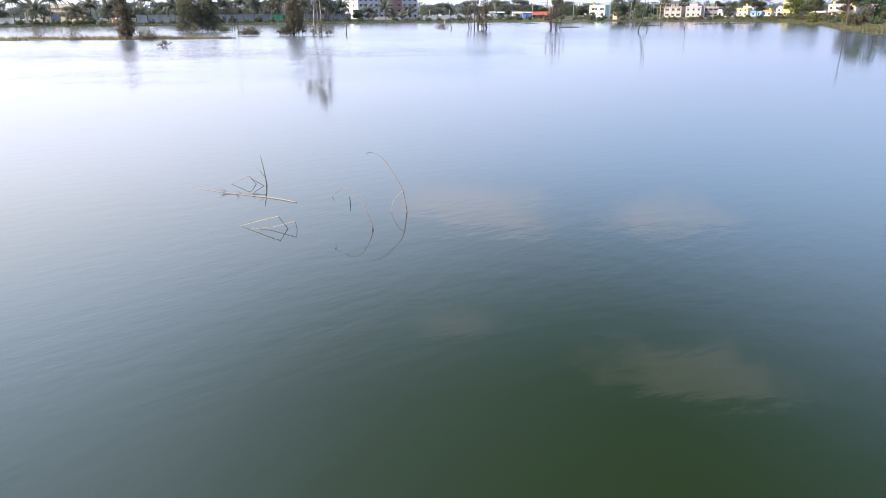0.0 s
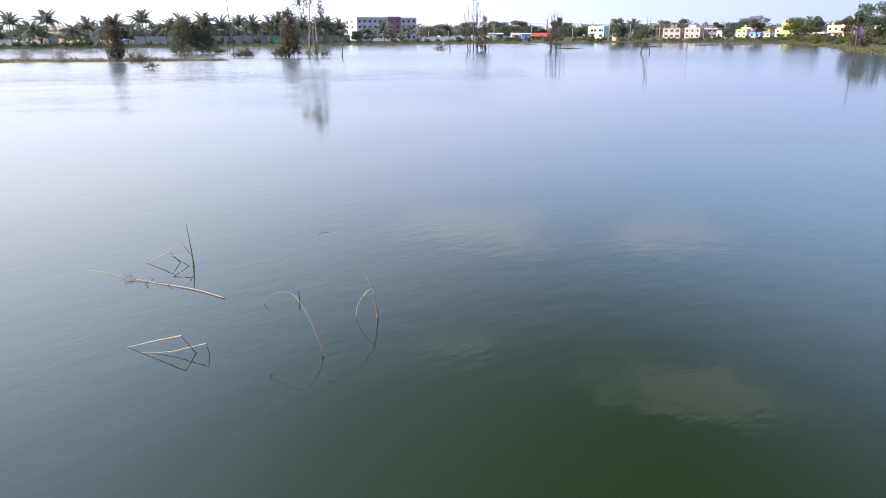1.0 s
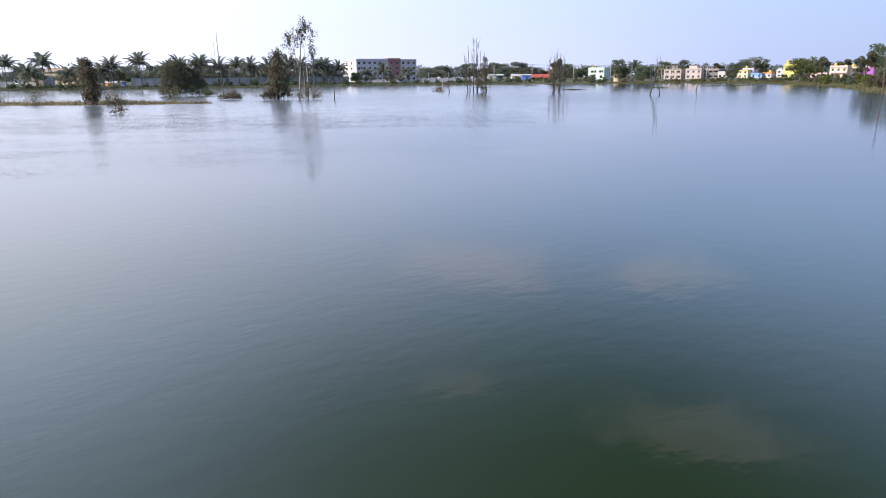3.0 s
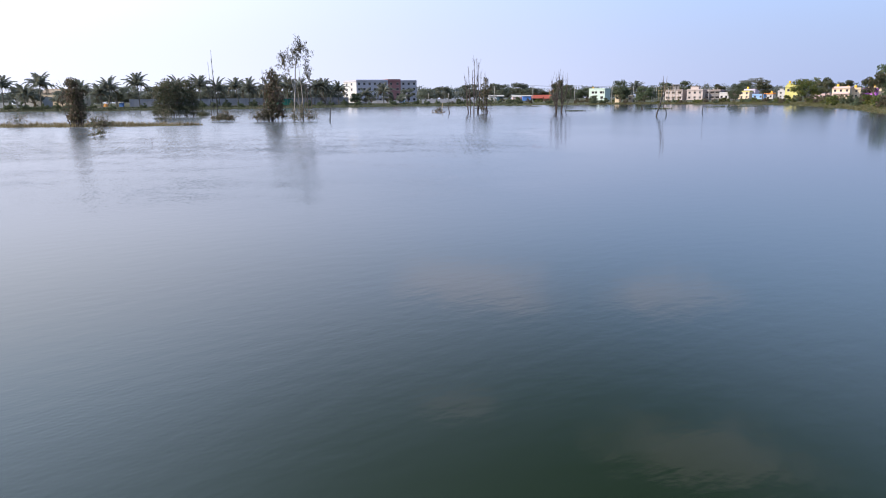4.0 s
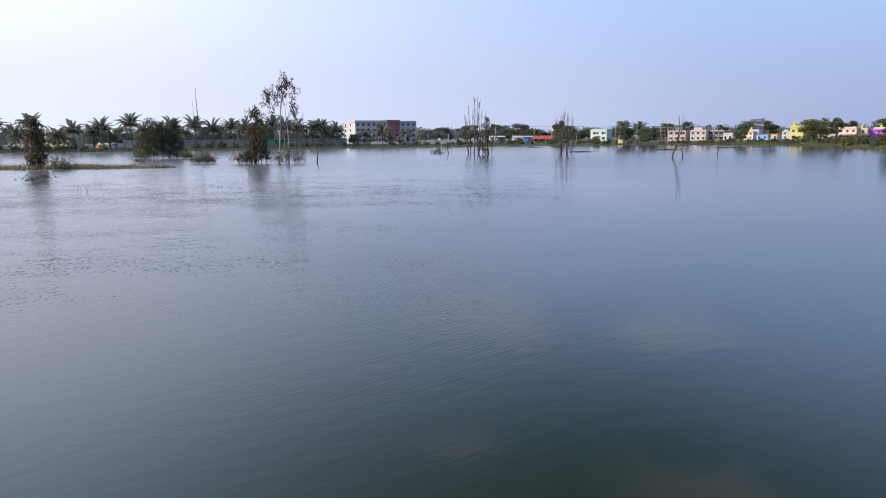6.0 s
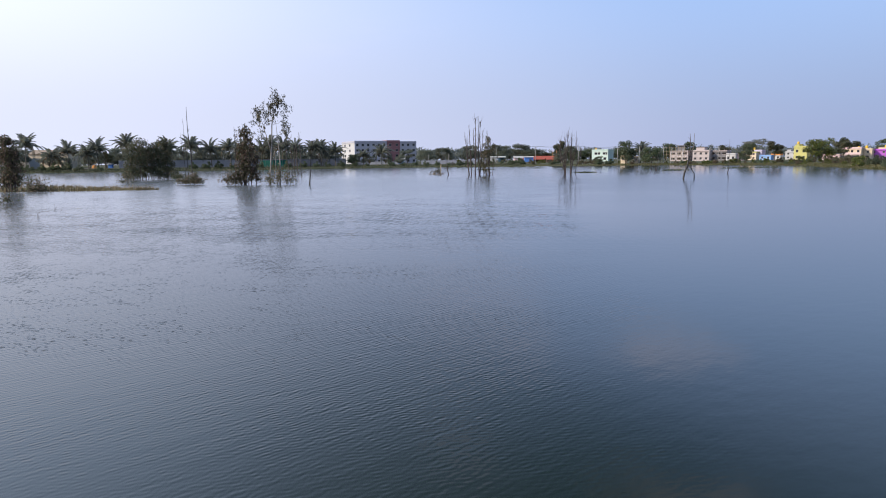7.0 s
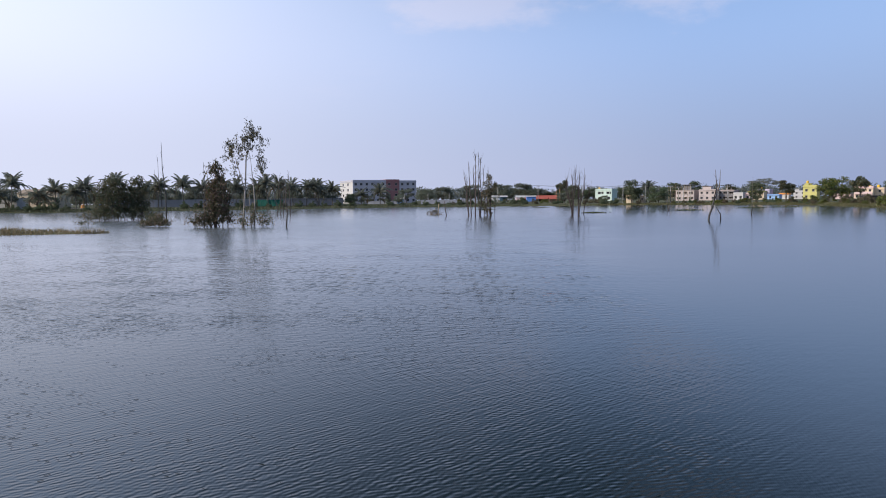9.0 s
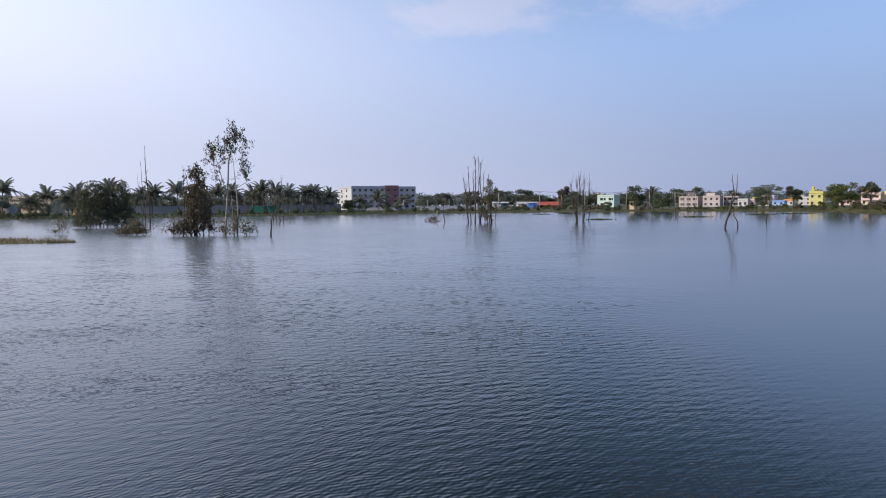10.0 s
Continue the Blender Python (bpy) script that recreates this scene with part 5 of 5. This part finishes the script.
def house(label, x, y, w, d, storeys, wall_mat, yaw=0.0, floor_h=3.0, front=(), west=(), door=None, parapet=0.7, tanks=(), roof_mat=None, name="house", trim=None, stair_room=None, frame_mat=None, glazed=True, side_mat=None, group="houses on the shore", far=1.0, pavilion=None, balcony=False):
    """A flat-roofed house, its front towards -y. front, west: windows (x0, z0, x1, z1); tanks: (x, y, kind)."""
    x, y, w, d = 2.1 + (x - 2.1) * far, 47.9 + (y - 47.9) * far, w * far, d * far
    tall = 1 + (far - 1) * 0.62
    floor_h, parapet = floor_h * tall, parapet * tall
    front = [(a * far, b * tall, c * far, e * tall) for a, b, c, e in front]
    west = [(a * far, b * tall, c * far, e * tall) for a, b, c, e in west]
    tanks = [(a * far, b * far, c * tall, m) for a, b, c, m in tanks]
    stair_room = stair_room and (stair_room[0] * far, stair_room[1] * far, stair_room[2] * tall)
    h = storeys * floor_h
    z = ground_height(x, y) - 0.15
    x, y = x + w / 2 * (1 - math.cos(radians(yaw))), y - w / 2 * math.sin(radians(yaw))
    t = thing(name, (x, y, z), label, "house", group, yaw=yaw)
    holes = list(front)
    if door:
        holes.append((door, 0.0, door + 1.0, 2.1))
    g = Geo()
    pierced(g, w, h, 0.25, holes)
    part("front_wall", g, wall_mat, t)
    g = Geo()
    pierced(g, d, h, 0.25, list(west))
    ob = part("side_wall", g, side_mat or wall_mat, t)
    ob.matrix_basis = Matrix.Translation((0.002, d - 0.001, 0)) @ Matrix.Rotation(radians(-90), 4, "Z") @ Matrix.Diagonal((1 - 0.252 / d, 1, 1, 1))
    g = Geo()
    g.box((w - 0.25, 0.252, 0), (w - 0.002, d - 0.252, h))
    part("side_wall", g, wall_mat, t)
    g = Geo()
    g.box((0.252, d - 0.25, 0), (w - 0.002, d, h))
    part("back_wall", g, wall_mat, t)
    slabs = Geo()
    for s in range(storeys):
        slabs.box((0.25, 0.25, (s + 1) * floor_h - 0.15), (w - 0.25, d - 0.25, (s + 1) * floor_h - 0.002))
    part("floor_slab", slabs, M_CONCRETE, t)
    roof = Geo()
    roof.box((-0.25, -0.35, h), (w + 0.25, d + 0.25, h + 0.16))
    part("roof", roof, roof_mat or trim or wall_mat, t)
    if parapet:
        rim = Geo()
        z0, z1 = h + 0.16, h + 0.16 + parapet
        rim.box((0, 0, z0), (w, 0.15, z1))
        rim.box((0, d - 0.15, z0), (w, d, z1))
        rim.box((0, 0.15, z0), (0.15, d - 0.15, z1))
        rim.box((w - 0.15, 0.15, z0), (w, d - 0.15, z1))
        part("parapet", rim, trim or wall_mat, t)
    if not glazed and not pavilion:
        for cx in np.arange(0.2, w, 2.4):
            c = Geo()
            c.box((cx, 0.3, h + 0.162), (cx + 0.22, 0.52, h + 1.3))
            c.tube([(cx + 0.06, 0.36, h + 1.3), (cx + 0.06, 0.36, h + 2.0)], [0.025, 0.025], 4)
            c.tube([(cx + 0.16, 0.46, h + 1.3), (cx + 0.17, 0.46, h + 1.9)], [0.025, 0.025], 4)
            part("roof_column", c, M_CONCRETE, t, "bare column stub with rods")
    if pavilion:
        px, pw, ph = pavilion
        for cx in (px, px + pw / 2, px + pw - 0.3):
            for cy in (0.6, d * 0.6):
                c = Geo()
                c.box((cx, cy, h + 0.162), (cx + 0.3, cy + 0.3, h + 0.16 + ph))
                part("roof_column", c, M_CONCRETEDARKSHADE, t)
        g = Geo()
        g.box((px - 0.3, 0.3, h + 0.162 + ph), (px + pw + 0.3, d * 0.7, h + 0.45 + ph))
        part("roof_canopy", g, M_CONCRETEDARKSHADE, t, "dark slab on columns")
        g = Geo()
        g.box((px + 0.4, 1.0, h + 0.162), (px + pw - 0.4, 1.2, h + 0.15 + ph))
        part("canopy_wall", g, M_CONCRETEDARKSHADE, t)
    if balcony:
        bz = floor_h
        g = Geo()
        g.box((0.3, -1.1, bz - 0.12), (w - 0.3, -0.352, bz + 0.03))
        bl = part("balcony", g, trim or wall_mat, t)
        g = Geo()
        g.box((0.3, -1.1, bz + 0.032), (w - 0.3, -1.0, bz + 0.9))
        part("balustrade", g, trim or wall_mat, bl)
        for cx in (0.4, w / 2, w - 0.6):
            c = Geo()
            c.box((cx, -1.05, 0), (cx + 0.22, -0.85, bz - 0.122))
            part("porch_column", c, trim or wall_mat, bl)
    if stair_room:
        sx, sw, sh = stair_room
        g = Geo()
        g.box((sx, d * 0.35, h + 0.16), (sx + sw, d * 0.9, h + 0.16 + sh))
        g.box((sx - 0.25, d * 0.3, h + 0.16 + sh), (sx + sw + 0.25, d * 0.95, h + 0.3 + sh))
        part("stair_room", g, wall_mat, t)
    for hx0, hz0, hx1, hz1 in front:
        window_part(t, hx0, hz0, hx1, hz1, 0, d, frame_mat or M_FRAME, glazed)
    for hx0, hz0, hx1, hz1 in west:
        window_part(t, hx0, hz0, hx1, hz1, 1, d, frame_mat or M_FRAME, glazed)
    if door:
        g = Geo()
        g.box((door + 0.004, 0.08, 0), (door + 0.996, 0.15, 2.096))
        part("door", g, M_DOOR, t)
    for tx, ty, zb, mat in tanks:
        g = Geo()
        z = h + 0.16 + zb
        g.tube([(tx, ty, z), (tx, ty, z + 0.08), (tx, ty, z + 1.05), (tx, ty, z + 1.25), (tx, ty, z + 1.38)], [0.58, 0.62, 0.62, 0.42, 0.2], 14)
        tk = part("water_tank", g, mat, t, "round plastic rooftop water tank", smooth=True)
        if zb > 0.2:
            s = Geo()
            s.box((tx - 0.6, ty - 0.6, h + 0.16), (tx + 0.6, ty + 0.6, z))
            part("tank_stand", s, wall_mat, tk)
    return t


def windows(w, storeys, per, floor_h=3.0, ww=1.1, wh=1.2, start=0.0):
    step = (w - start) / per
    return [(start + step * (i + 0.5) - ww / 2, s * floor_h + 0.95, start + step * (i + 0.5) + ww / 2, s * floor_h + 0.95 + wh) for s in range(storeys) for i in range(per)]


def build_block():
    """The long block in three builds: white end wall, front greyed for its shade, a red brick bay."""
    fh, turn = 2.85, 25.0
    run = 0.0
    for w, mat, end, label, per, rim in ((18.2, M_SHADEWALL, M_WHITE, "long apartment block, front greyed as in shade, white end wall", 6, 0.8), (7.6, M_REDBRICK, None, "red brick apartment block under construction", 2, 1.1), (9.6, M_SHADEWALL, None, "apartment block with small windows, walls greyed as in shade", 3, 0.6)):
        mid = run + w / 2
        x, y = -49.0 + mid * math.cos(radians(turn)), 404 + mid * math.sin(radians(turn))
        west = [(5.0 + 9.0 * i, s * fh + 0.9, 7.6 + 9.0 * i, s * fh + 2.1) for s in range(4) for i in range(2)] if end else ()
        house(label, x - w / 2, y, w - 0.01, 24, 4, mat, turn, fh, windows(w, 4, per, fh, 1.3, 1.25), west, None, rim, name="apartment_block", side_mat=end, group="apartment blocks")
        run += w


build_block()

house("white and grey low shed behind palms", -192, 332, 12, 8, 1, M_WHITE, 0, 4.6, (), (), 8.0, 0.0, roof_mat=M_TIN)
house("small white roadside building among the palms", -58.6, 372, 6, 6, 1, M_WHITE, 0, 4.4, windows(6, 1, 2), (), 2.0, 0.3)
house("mint green two-storey house with dark windows", 64.0, 345, 7.2, 9, 2, M_MINT, -28, 2.75, [(1.2, 3.55, 2.4, 4.6), (2.7, 3.55, 3.6, 4.6), (4.9, 3.55, 6.1, 4.6), (6.25, 3.55, 6.8, 4.6), (1.4, 0.9, 2.6, 2.1), (5.2, 0.9, 6.4, 2.1)], [(3, 3.55, 4.4, 4.6)], 3.6, 0.5, [(1.0, 3.0, 0.2, M_TANK)], far=1.5)


def shore_house(label, x, y, w, d, storeys, top, mat, per=2, west=0, parapet=0.6, ww=1.0, wh=1.1, turn=-38.0, **more):
    """A house of the eastern village, told by the height of its roof above the lake."""
    fh = (top + 0.2 - ground_height(x, y) + 0.15 - parapet - 0.16) / storeys
    rows = windows(w, storeys, per, fh, ww, min(wh, fh * 0.42)) if per else []
    side = windows(d, storeys, west, fh, ww, min(wh, fh * 0.42)) if west else []
    return house(label, x, y, w, d, storeys, mat, turn, fh, rows, side, None, parapet, **more)


shore_house("bare concrete house still under construction", 127.0, 432, 10.2, 9, 2, 6.6, M_CONCRETE, 3, 2, 0.2, 2.1, 1.7, glazed=False, pavilion=(3.6, 4.4, 2.9))
shore_house("pinkish unplastered two-storey house with square windows", 137.4, 425, 9.0, 8, 2, 6.7, M_CONCRETE, 3, 2, 0.5, 1.2, 1.3, stair_room=(1.0, 4.6, 2.2))
# this shell's shade is put into its dark wall colour
shore_house("unfinished concrete shell with open bays, darkened as in shade", 146.8, 424, 9.2, 8, 2, 6.3, M_CONCRETEDARKSHADE, 3, 0, 0.3, 2.2, 1.5, glazed=False, trim=M_CONCRETE)
shore_house("low white house with a pillared porch", 153.4, 418, 5.0, 7, 1, 4.8, M_WHITE, 2, 0, 0.6, 1.2, 1.4)
shore_house("low pale pink house with large windows", 158.0, 419, 4.4, 7, 1, 4.5, M_PINK, 2, 0, 0.5, 1.2, 1.4)
shore_house("pale yellow two-storey house half hidden by a tree", 171.4, 442, 8.6, 8, 2, 5.6, M_CREAM, 3, 0, 0.5, trim=M_YELLOW)
shore_house("pale lilac two-storey house beside a tree", 178.7, 446, 6.4, 8, 2, 6.7, M_LILAC, 2, 1, 0.5, tanks=[(1.4, 3, 0.5, M_TANK)])
shore_house("low light blue house beside the shore", 177.5, 431, 6.2, 6, 1, 3.6, M_SKYBLUE, 2, 0, 0.4)
shore_house("white house with an orange band", 189.9, 444, 5.2, 6, 1, 4.3, M_WHITE, 2, 0, 0.7, trim=M_ORANGE, tanks=[(3.6, 3, 0.4, M_TANK)])
shore_house("white two-storey house with a stair tower", 196.9, 441, 6.4, 8, 2, 5.6, M_WHITE, 2, 1, 0.6, stair_room=(0.3, 2.0, 1.5))
shore_house("lime yellow two-storey house with a stepped roofline", 182.2, 401, 6.4, 8, 2, 8.0, M_YELLOW, 2, 2, 0.8, 1.1, 1.2, tanks=[(1.6, 2.4, 1.8, M_TANK)], stair_room=(0.1, 2.9, 1.6))
shore_house("low pink house behind shrubs", 194.7, 396, 8.0, 7, 1, 3.4, M_PINK, 3, 0, 0.4)
shore_house("cream two-storey house with a yellow rooftop tank", 196.9, 381, 8.0, 9, 2, 6.8, M_CREAM, 3, 1, 0.7, tanks=[(2.0, 3.0, 0.6, M_TANK)], balcony=True, trim=M_PINK)
shore_house("pale yellow two-storey house with rooftop tanks", 204.7, 384, 7.4, 9, 2, 6.2, M_CREAM, 2, 0, 0.6, tanks=[(4.6, 3, 0.6, M_TANK), (1.0, 4, 0.3, M_TANK)])
shore_house("bright purple two-storey house", 213.3, 386, 8.0, 8, 2, 5.8, M_PURPLE, 2, 1, 0.6, ww=0.9, wh=0.9)
shore_house("cream house beyond the purple one", 221.3, 392, 9, 9, 2, 6.6, M_CREAM, 3, 0, 0.6, tanks=[(3, 3, 0.4, M_TANK)])


def scaffold(x, y, turn, bays, lifts):
    t = thing("scaffolding", (x, y, ground_height(x, y) - 0.1), "thin bamboo scaffolding before an unfinished house", "scaffolding", yaw=turn)
    for i in range(bays + 1):
        g = Geo()
        g.tube([(i * 1.7, 0, -0.2), (i * 1.7 + 0.06 * (i % 3 - 1), 0, lifts * 1.9 + 0.7 * ((i * 7) % 3))], [0.07, 0.055], 5)
        part("upright", g, M_STRAW, t)
    for k in range(1, lifts + 1):
        g = Geo()
        g.tube([(-0.5, 0.1, k * 1.9), (bays * 1.7 + 0.5, 0.1, k * 1.9 + 0.06)], [0.055, 0.05], 5)
        part("ledger", g, M_STRAW, t)


scaffold(123.0, 431.0, -38.0, 7, 4)
house("small black shed on the bank", 126.5, 253, 3.6, 3, 1, M_TANKBLACK, 4, 2.2, (), (), 1.5, 0.0)
house("small pale hut between trees", 77.0, 342, 1.9, 3, 1, M_CREAM, -20, 3.4, [(0.6, 1.9, 1.3, 2.8)], (), None, 0.2)
house("small cream hut beside a tree", 83.4, 344, 1.8, 3, 1, M_CREAM, -20, 3.0, [(0.6, 1.5, 1.2, 2.3)], (), None, 0.2)


def gable_shed(label, x, y, w, d, eave, ridge, wall_mat, roof_mat, yaw=0.0, openings=(), far=1.0):
    x, y, w, d, eave, ridge = 2.1 + (x - 2.1) * far, 47.9 + (y - 47.9) * far, w * far, d * far, eave * (far * 0.5 + 0.5), ridge * (far * 0.5 + 0.5)
    openings = [(a * far, b, c * far, e) for a, b, c, e in openings]
    t = thing("shed", (x, y, ground_height(x, y) - 0.15), label, "shed", "sheds on the shore", yaw=yaw)
    g = Geo()
    pierced(g, w, eave, 0.2, list(openings))
    part("front_wall", g, wall_mat, t)
    g = Geo()
    g.box((0.002, 0.202, 0), (0.2, d, eave))
    g.box((w - 0.2, 0.202, 0), (w - 0.002, d, eave))
    g.box((0.202, d - 0.2, 0), (w - 0.202, d - 0.002, eave))
    part("side_wall", g, wall_mat, t)
    for s in (0, 1):
        r = Geo()
        y0, y1 = (-0.5, d / 2) if s == 0 else (d / 2, d + 0.5)
        za, zb = (eave - 0.1, ridge) if s == 0 else (ridge, eave - 0.1)
        r.add([(-0.4, y0, za), (w + 0.4, y0, za), (w + 0.4, y1, zb), (-0.4, y1, zb), (-0.4, y0, za + 0.12), (w + 0.4, y0, za + 0.12), (w + 0.4, y1, zb + 0.12), (-0.4, y1, zb + 0.12)],
              [(0, 3, 2, 1), (4, 5, 6, 7), (0, 1, 5, 4), (1, 2, 6, 5), (2, 3, 7, 6), (3, 0, 4, 7)])
        rp = part("roof_slope", r, roof_mat, t)
        k = 0.0
        rib = Geo()
        while k < w + 0.4:
            rib.add([(k - 0.4, y0, za + 0.121), (k - 0.28, y0, za + 0.121), (k - 0.28, y1, zb + 0.121), (k - 0.4, y1, zb + 0.121), (k - 0.34, y0, za + 0.18), (k - 0.34, y1, zb + 0.18)], [(0, 4, 5, 3), (4, 1, 2, 5), (0, 1, 4), (3, 5, 2)])
            k += 0.6
        part("roof_ribs", rib, roof_mat, rp)
    return t


gable_shed("long tan-roofed house behind the palms", -191, 350, 18, 11, 6.6, 8.4, M_CREAM, M_TANROOF, 0, [(2, 3.8, 3.2, 5.0), (6, 3.8, 7.2, 5.0), (11, 3.8, 12.2, 5.0), (15, 3.8, 16.2, 5.0)])
gable_shed("small blue sheet stall beside the clearing", -145.6, 331, 1.6, 1.6, 1.8, 2.1, M_BLUE, M_TIN)


def covered_heap():
    """An orange object of unclear kind, built as a low heap."""
    g = Geo()
    ring = [(1.0, 0.0), (0.86, 0.55), (0.6, 1.0), (0.25, 1.25)]
    g.add([(1.0 * r * math.cos(a) * (1 + 0.12 * math.sin(3 * a)), 0.8 * r * math.sin(a), z * (1 + 0.15 * math.sin(5 * a))) for r, z in ring for a in np.linspace(0, 2 * math.pi, 17)[:-1]] + [(0, 0, 1.32)],
          [(i * 16 + k, i * 16 + (k + 1) % 16, (i + 1) * 16 + (k + 1) % 16, (i + 1) * 16 + k) for i in range(3) for k in range(16)] + [(48 + k, 48 + (k + 1) % 16, 64) for k in range(16)])
    ob = part("covered_heap", g, M_ORANGE)
    ob.location = (-149.6, 327, ground_height(-149.6, 327) + 0.1)
    tagged(ob, "low orange heap beside the clearing, its nature unclear", "tarpaulin")


covered_heap()
gable_shed("long low shed with a red tiled roof", 33.6, 374, 18.7, 7, 1.3, 3.0, M_DOOR, M_REDROOF, 0, [(2, 0, 4, 1.4), (9, 0, 12, 1.4)], far=1.25)
gable_shed("small shed with a red tiled roof", 47.5, 366, 5.0, 4, 1.5, 2.5, M_DOOR, M_REDROOF, far=1.25)
gable_shed("bright blue sheet-metal shed", 36.2, 358, 4.0, 4, 2.6, 3.0, M_BLUE, M_TIN, far=1.25)
gable_shed("pinkish low shed beside the blue one", 31.8, 362, 4.0, 4, 2.2, 3.0, M_PINK, M_TIN, far=1.25)
gable_shed("dark teal sheet-metal shed", 24.2, 358, 3.0, 4, 2.4, 2.9, M_TEAL, M_TIN, 0, [(1, 0, 2.2, 2.1)], far=1.25)
gable_shed("small white shed with a tin roof", 20.4, 359, 2.8, 4, 2.5, 3.0, M_WHITE, M_TIN, far=1.25)
gable_shed("bluish shelter roof on posts", -24.6, 380, 3.2, 4, 2.6, 3.2, M_SKYBLUE, M_TIN, 0, [(0.4, 0.0, 1.4, 2.2), (1.8, 0, 2.8, 2.2)])


def compound_wall(label, x0, y0, x1, y1, height, mat=None):
    """A plastered boundary wall with piers and a coping."""
    L = math.hypot(x1 - x0, y1 - y0)
    t = thing("compound_wall", (x0, y0, 1.0), label, "wall", "boundary walls", yaw=math.degrees(math.atan2(y1 - y0, x1 - x0)))
    n = max(2, round(L / 4))
    for i in range(n):
        g = Geo()
        g.box((L * i / n + 0.18, 0, -0.5), (L * (i + 1) / n - 0.18, 0.2, height))
        part("wall_panel", g, mat or M_COMPOUND, t)
    for i in range(n + 1):
        g = Geo()
        g.box((L * i / n - 0.178, -0.08, -0.5), (L * i / n + 0.178, 0.28, height + 0.12))
        part("pier", g, mat or M_COMPOUND, t)
    cope = Geo()
    for i in range(n):
        cope.box((L * i / n + 0.18, -0.06, height + 0.002), (L * (i + 1) / n - 0.18, 0.26, height + 0.09))
    part("coping", cope, mat or M_COMPOUND, t)


compound_wall("long grey-blue plastered boundary wall behind palms", -139.5, 328.5, -122.4, 333, 3.4)
compound_wall("long grey-blue plastered boundary wall behind palms", -122, 333, -78, 347, 3.3)
compound_wall("long grey-blue plastered boundary wall behind palms", -77.6, 349, -47, 356, 3.3)
compound_wall("pale boundary wall behind the palms", -206, 326, -193, 328, 2.6, M_WHITE)
compound_wall("low pale boundary wall below the far trees", -12, 366, 19, 364, 1.9)
compound_wall("low grey boundary wall before the apartment block", -46, 375, -24, 373, 1.7)


def net_screen():
    t = thing("shade_net_screen", (-82.3, 340, 1.0), "dark green shade-net screen on posts beside the wall", "screen")
    for i in range(5):
        g = Geo()
        g.box((i * 2.45, 0.0, -0.3), (i * 2.45 + 2.37, 0.05, 2.9))
        part("net_panel", g, M_GREENNET, t)
    for i in range(6):
        g = Geo()
        g.tube([(i * 2.45 - 0.04, 0.1, -0.5), (i * 2.45 - 0.04, 0.1, 3.1)], [0.05, 0.05], 6)
        part("post", g, M_POLE, t)


net_screen()


def utility_pole(x, y, h, mat=None, arms=1, label="pale concrete utility pole with a cross-arm"):
    t = thing("utility_pole", (x, y, ground_height(x, y) - 0.2), label, "utility pole", "utility poles on the shore")
    g = Geo()
    g.tube([(0, 0, -0.3), (0, 0, h)], [0.16, 0.10], 8)
    part("pole", g, mat or M_POLE, t, smooth=True)
    for i in range(arms):
        a = Geo()
        a.box((-0.9, -0.16, h - 0.5 - i * 0.8), (0.9, -0.08, h - 0.38 - i * 0.8))
        part("cross_arm", a, M_FRAME, t)
        for s in (-0.8, 0, 0.8):
            b = Geo()
            b.tube([(s, -0.12, h - 0.38 - i * 0.8), (s, -0.12, h - 0.18 - i * 0.8)], [0.05, 0.03], 6)
            part("insulator", b, M_WHITE, t)
    return Vector((x, y, ground_height(x, y) + h - 0.6))


tops = [utility_pole(x, y, h) for x, y, h in ((24, 372, 8.0), (43.5, 376, 8.2), (62, 362, 8.0), (74.6, 338, 7.6), (84.2, 338, 7.8), (94, 336, 7.4), (113, 324, 7.0))]
for x, y in ((91.5, 334), (92.6, 335), (95.4, 330), (97.5, 330), (99.4, 327), (108.6, 322), (52.2, 366), (50.6, 366)):
    utility_pole(x, y, 6.4, M_RUSTPOLE if x < 60 else M_POLE, 0, "bare upright post beside the houses")
for x, y in ((-20.5, 376), (-29, 372), (-9, 372), (1, 374)):
    utility_pole(x, y, 5.0, None, 0, "pale post before the far trees")


def cables():
    t = thing("overhead_cables", (0, 0, 0), "thin black overhead cables between the utility poles", "cable")
    for a, b in zip(tops[:-1], tops[1:]):
        for s in (-0.8, 0.8):
            g = Geo()
            g.tube([a.lerp(b, u) + Vector((s, -0.1, 0.55 - 0.9 * 4 * u * (1 - u) * 0.5)) for u in np.linspace(0, 1, 8)], [0.03] * 8, 4)
            part("cable", g, M_WIRE, t)


cables()
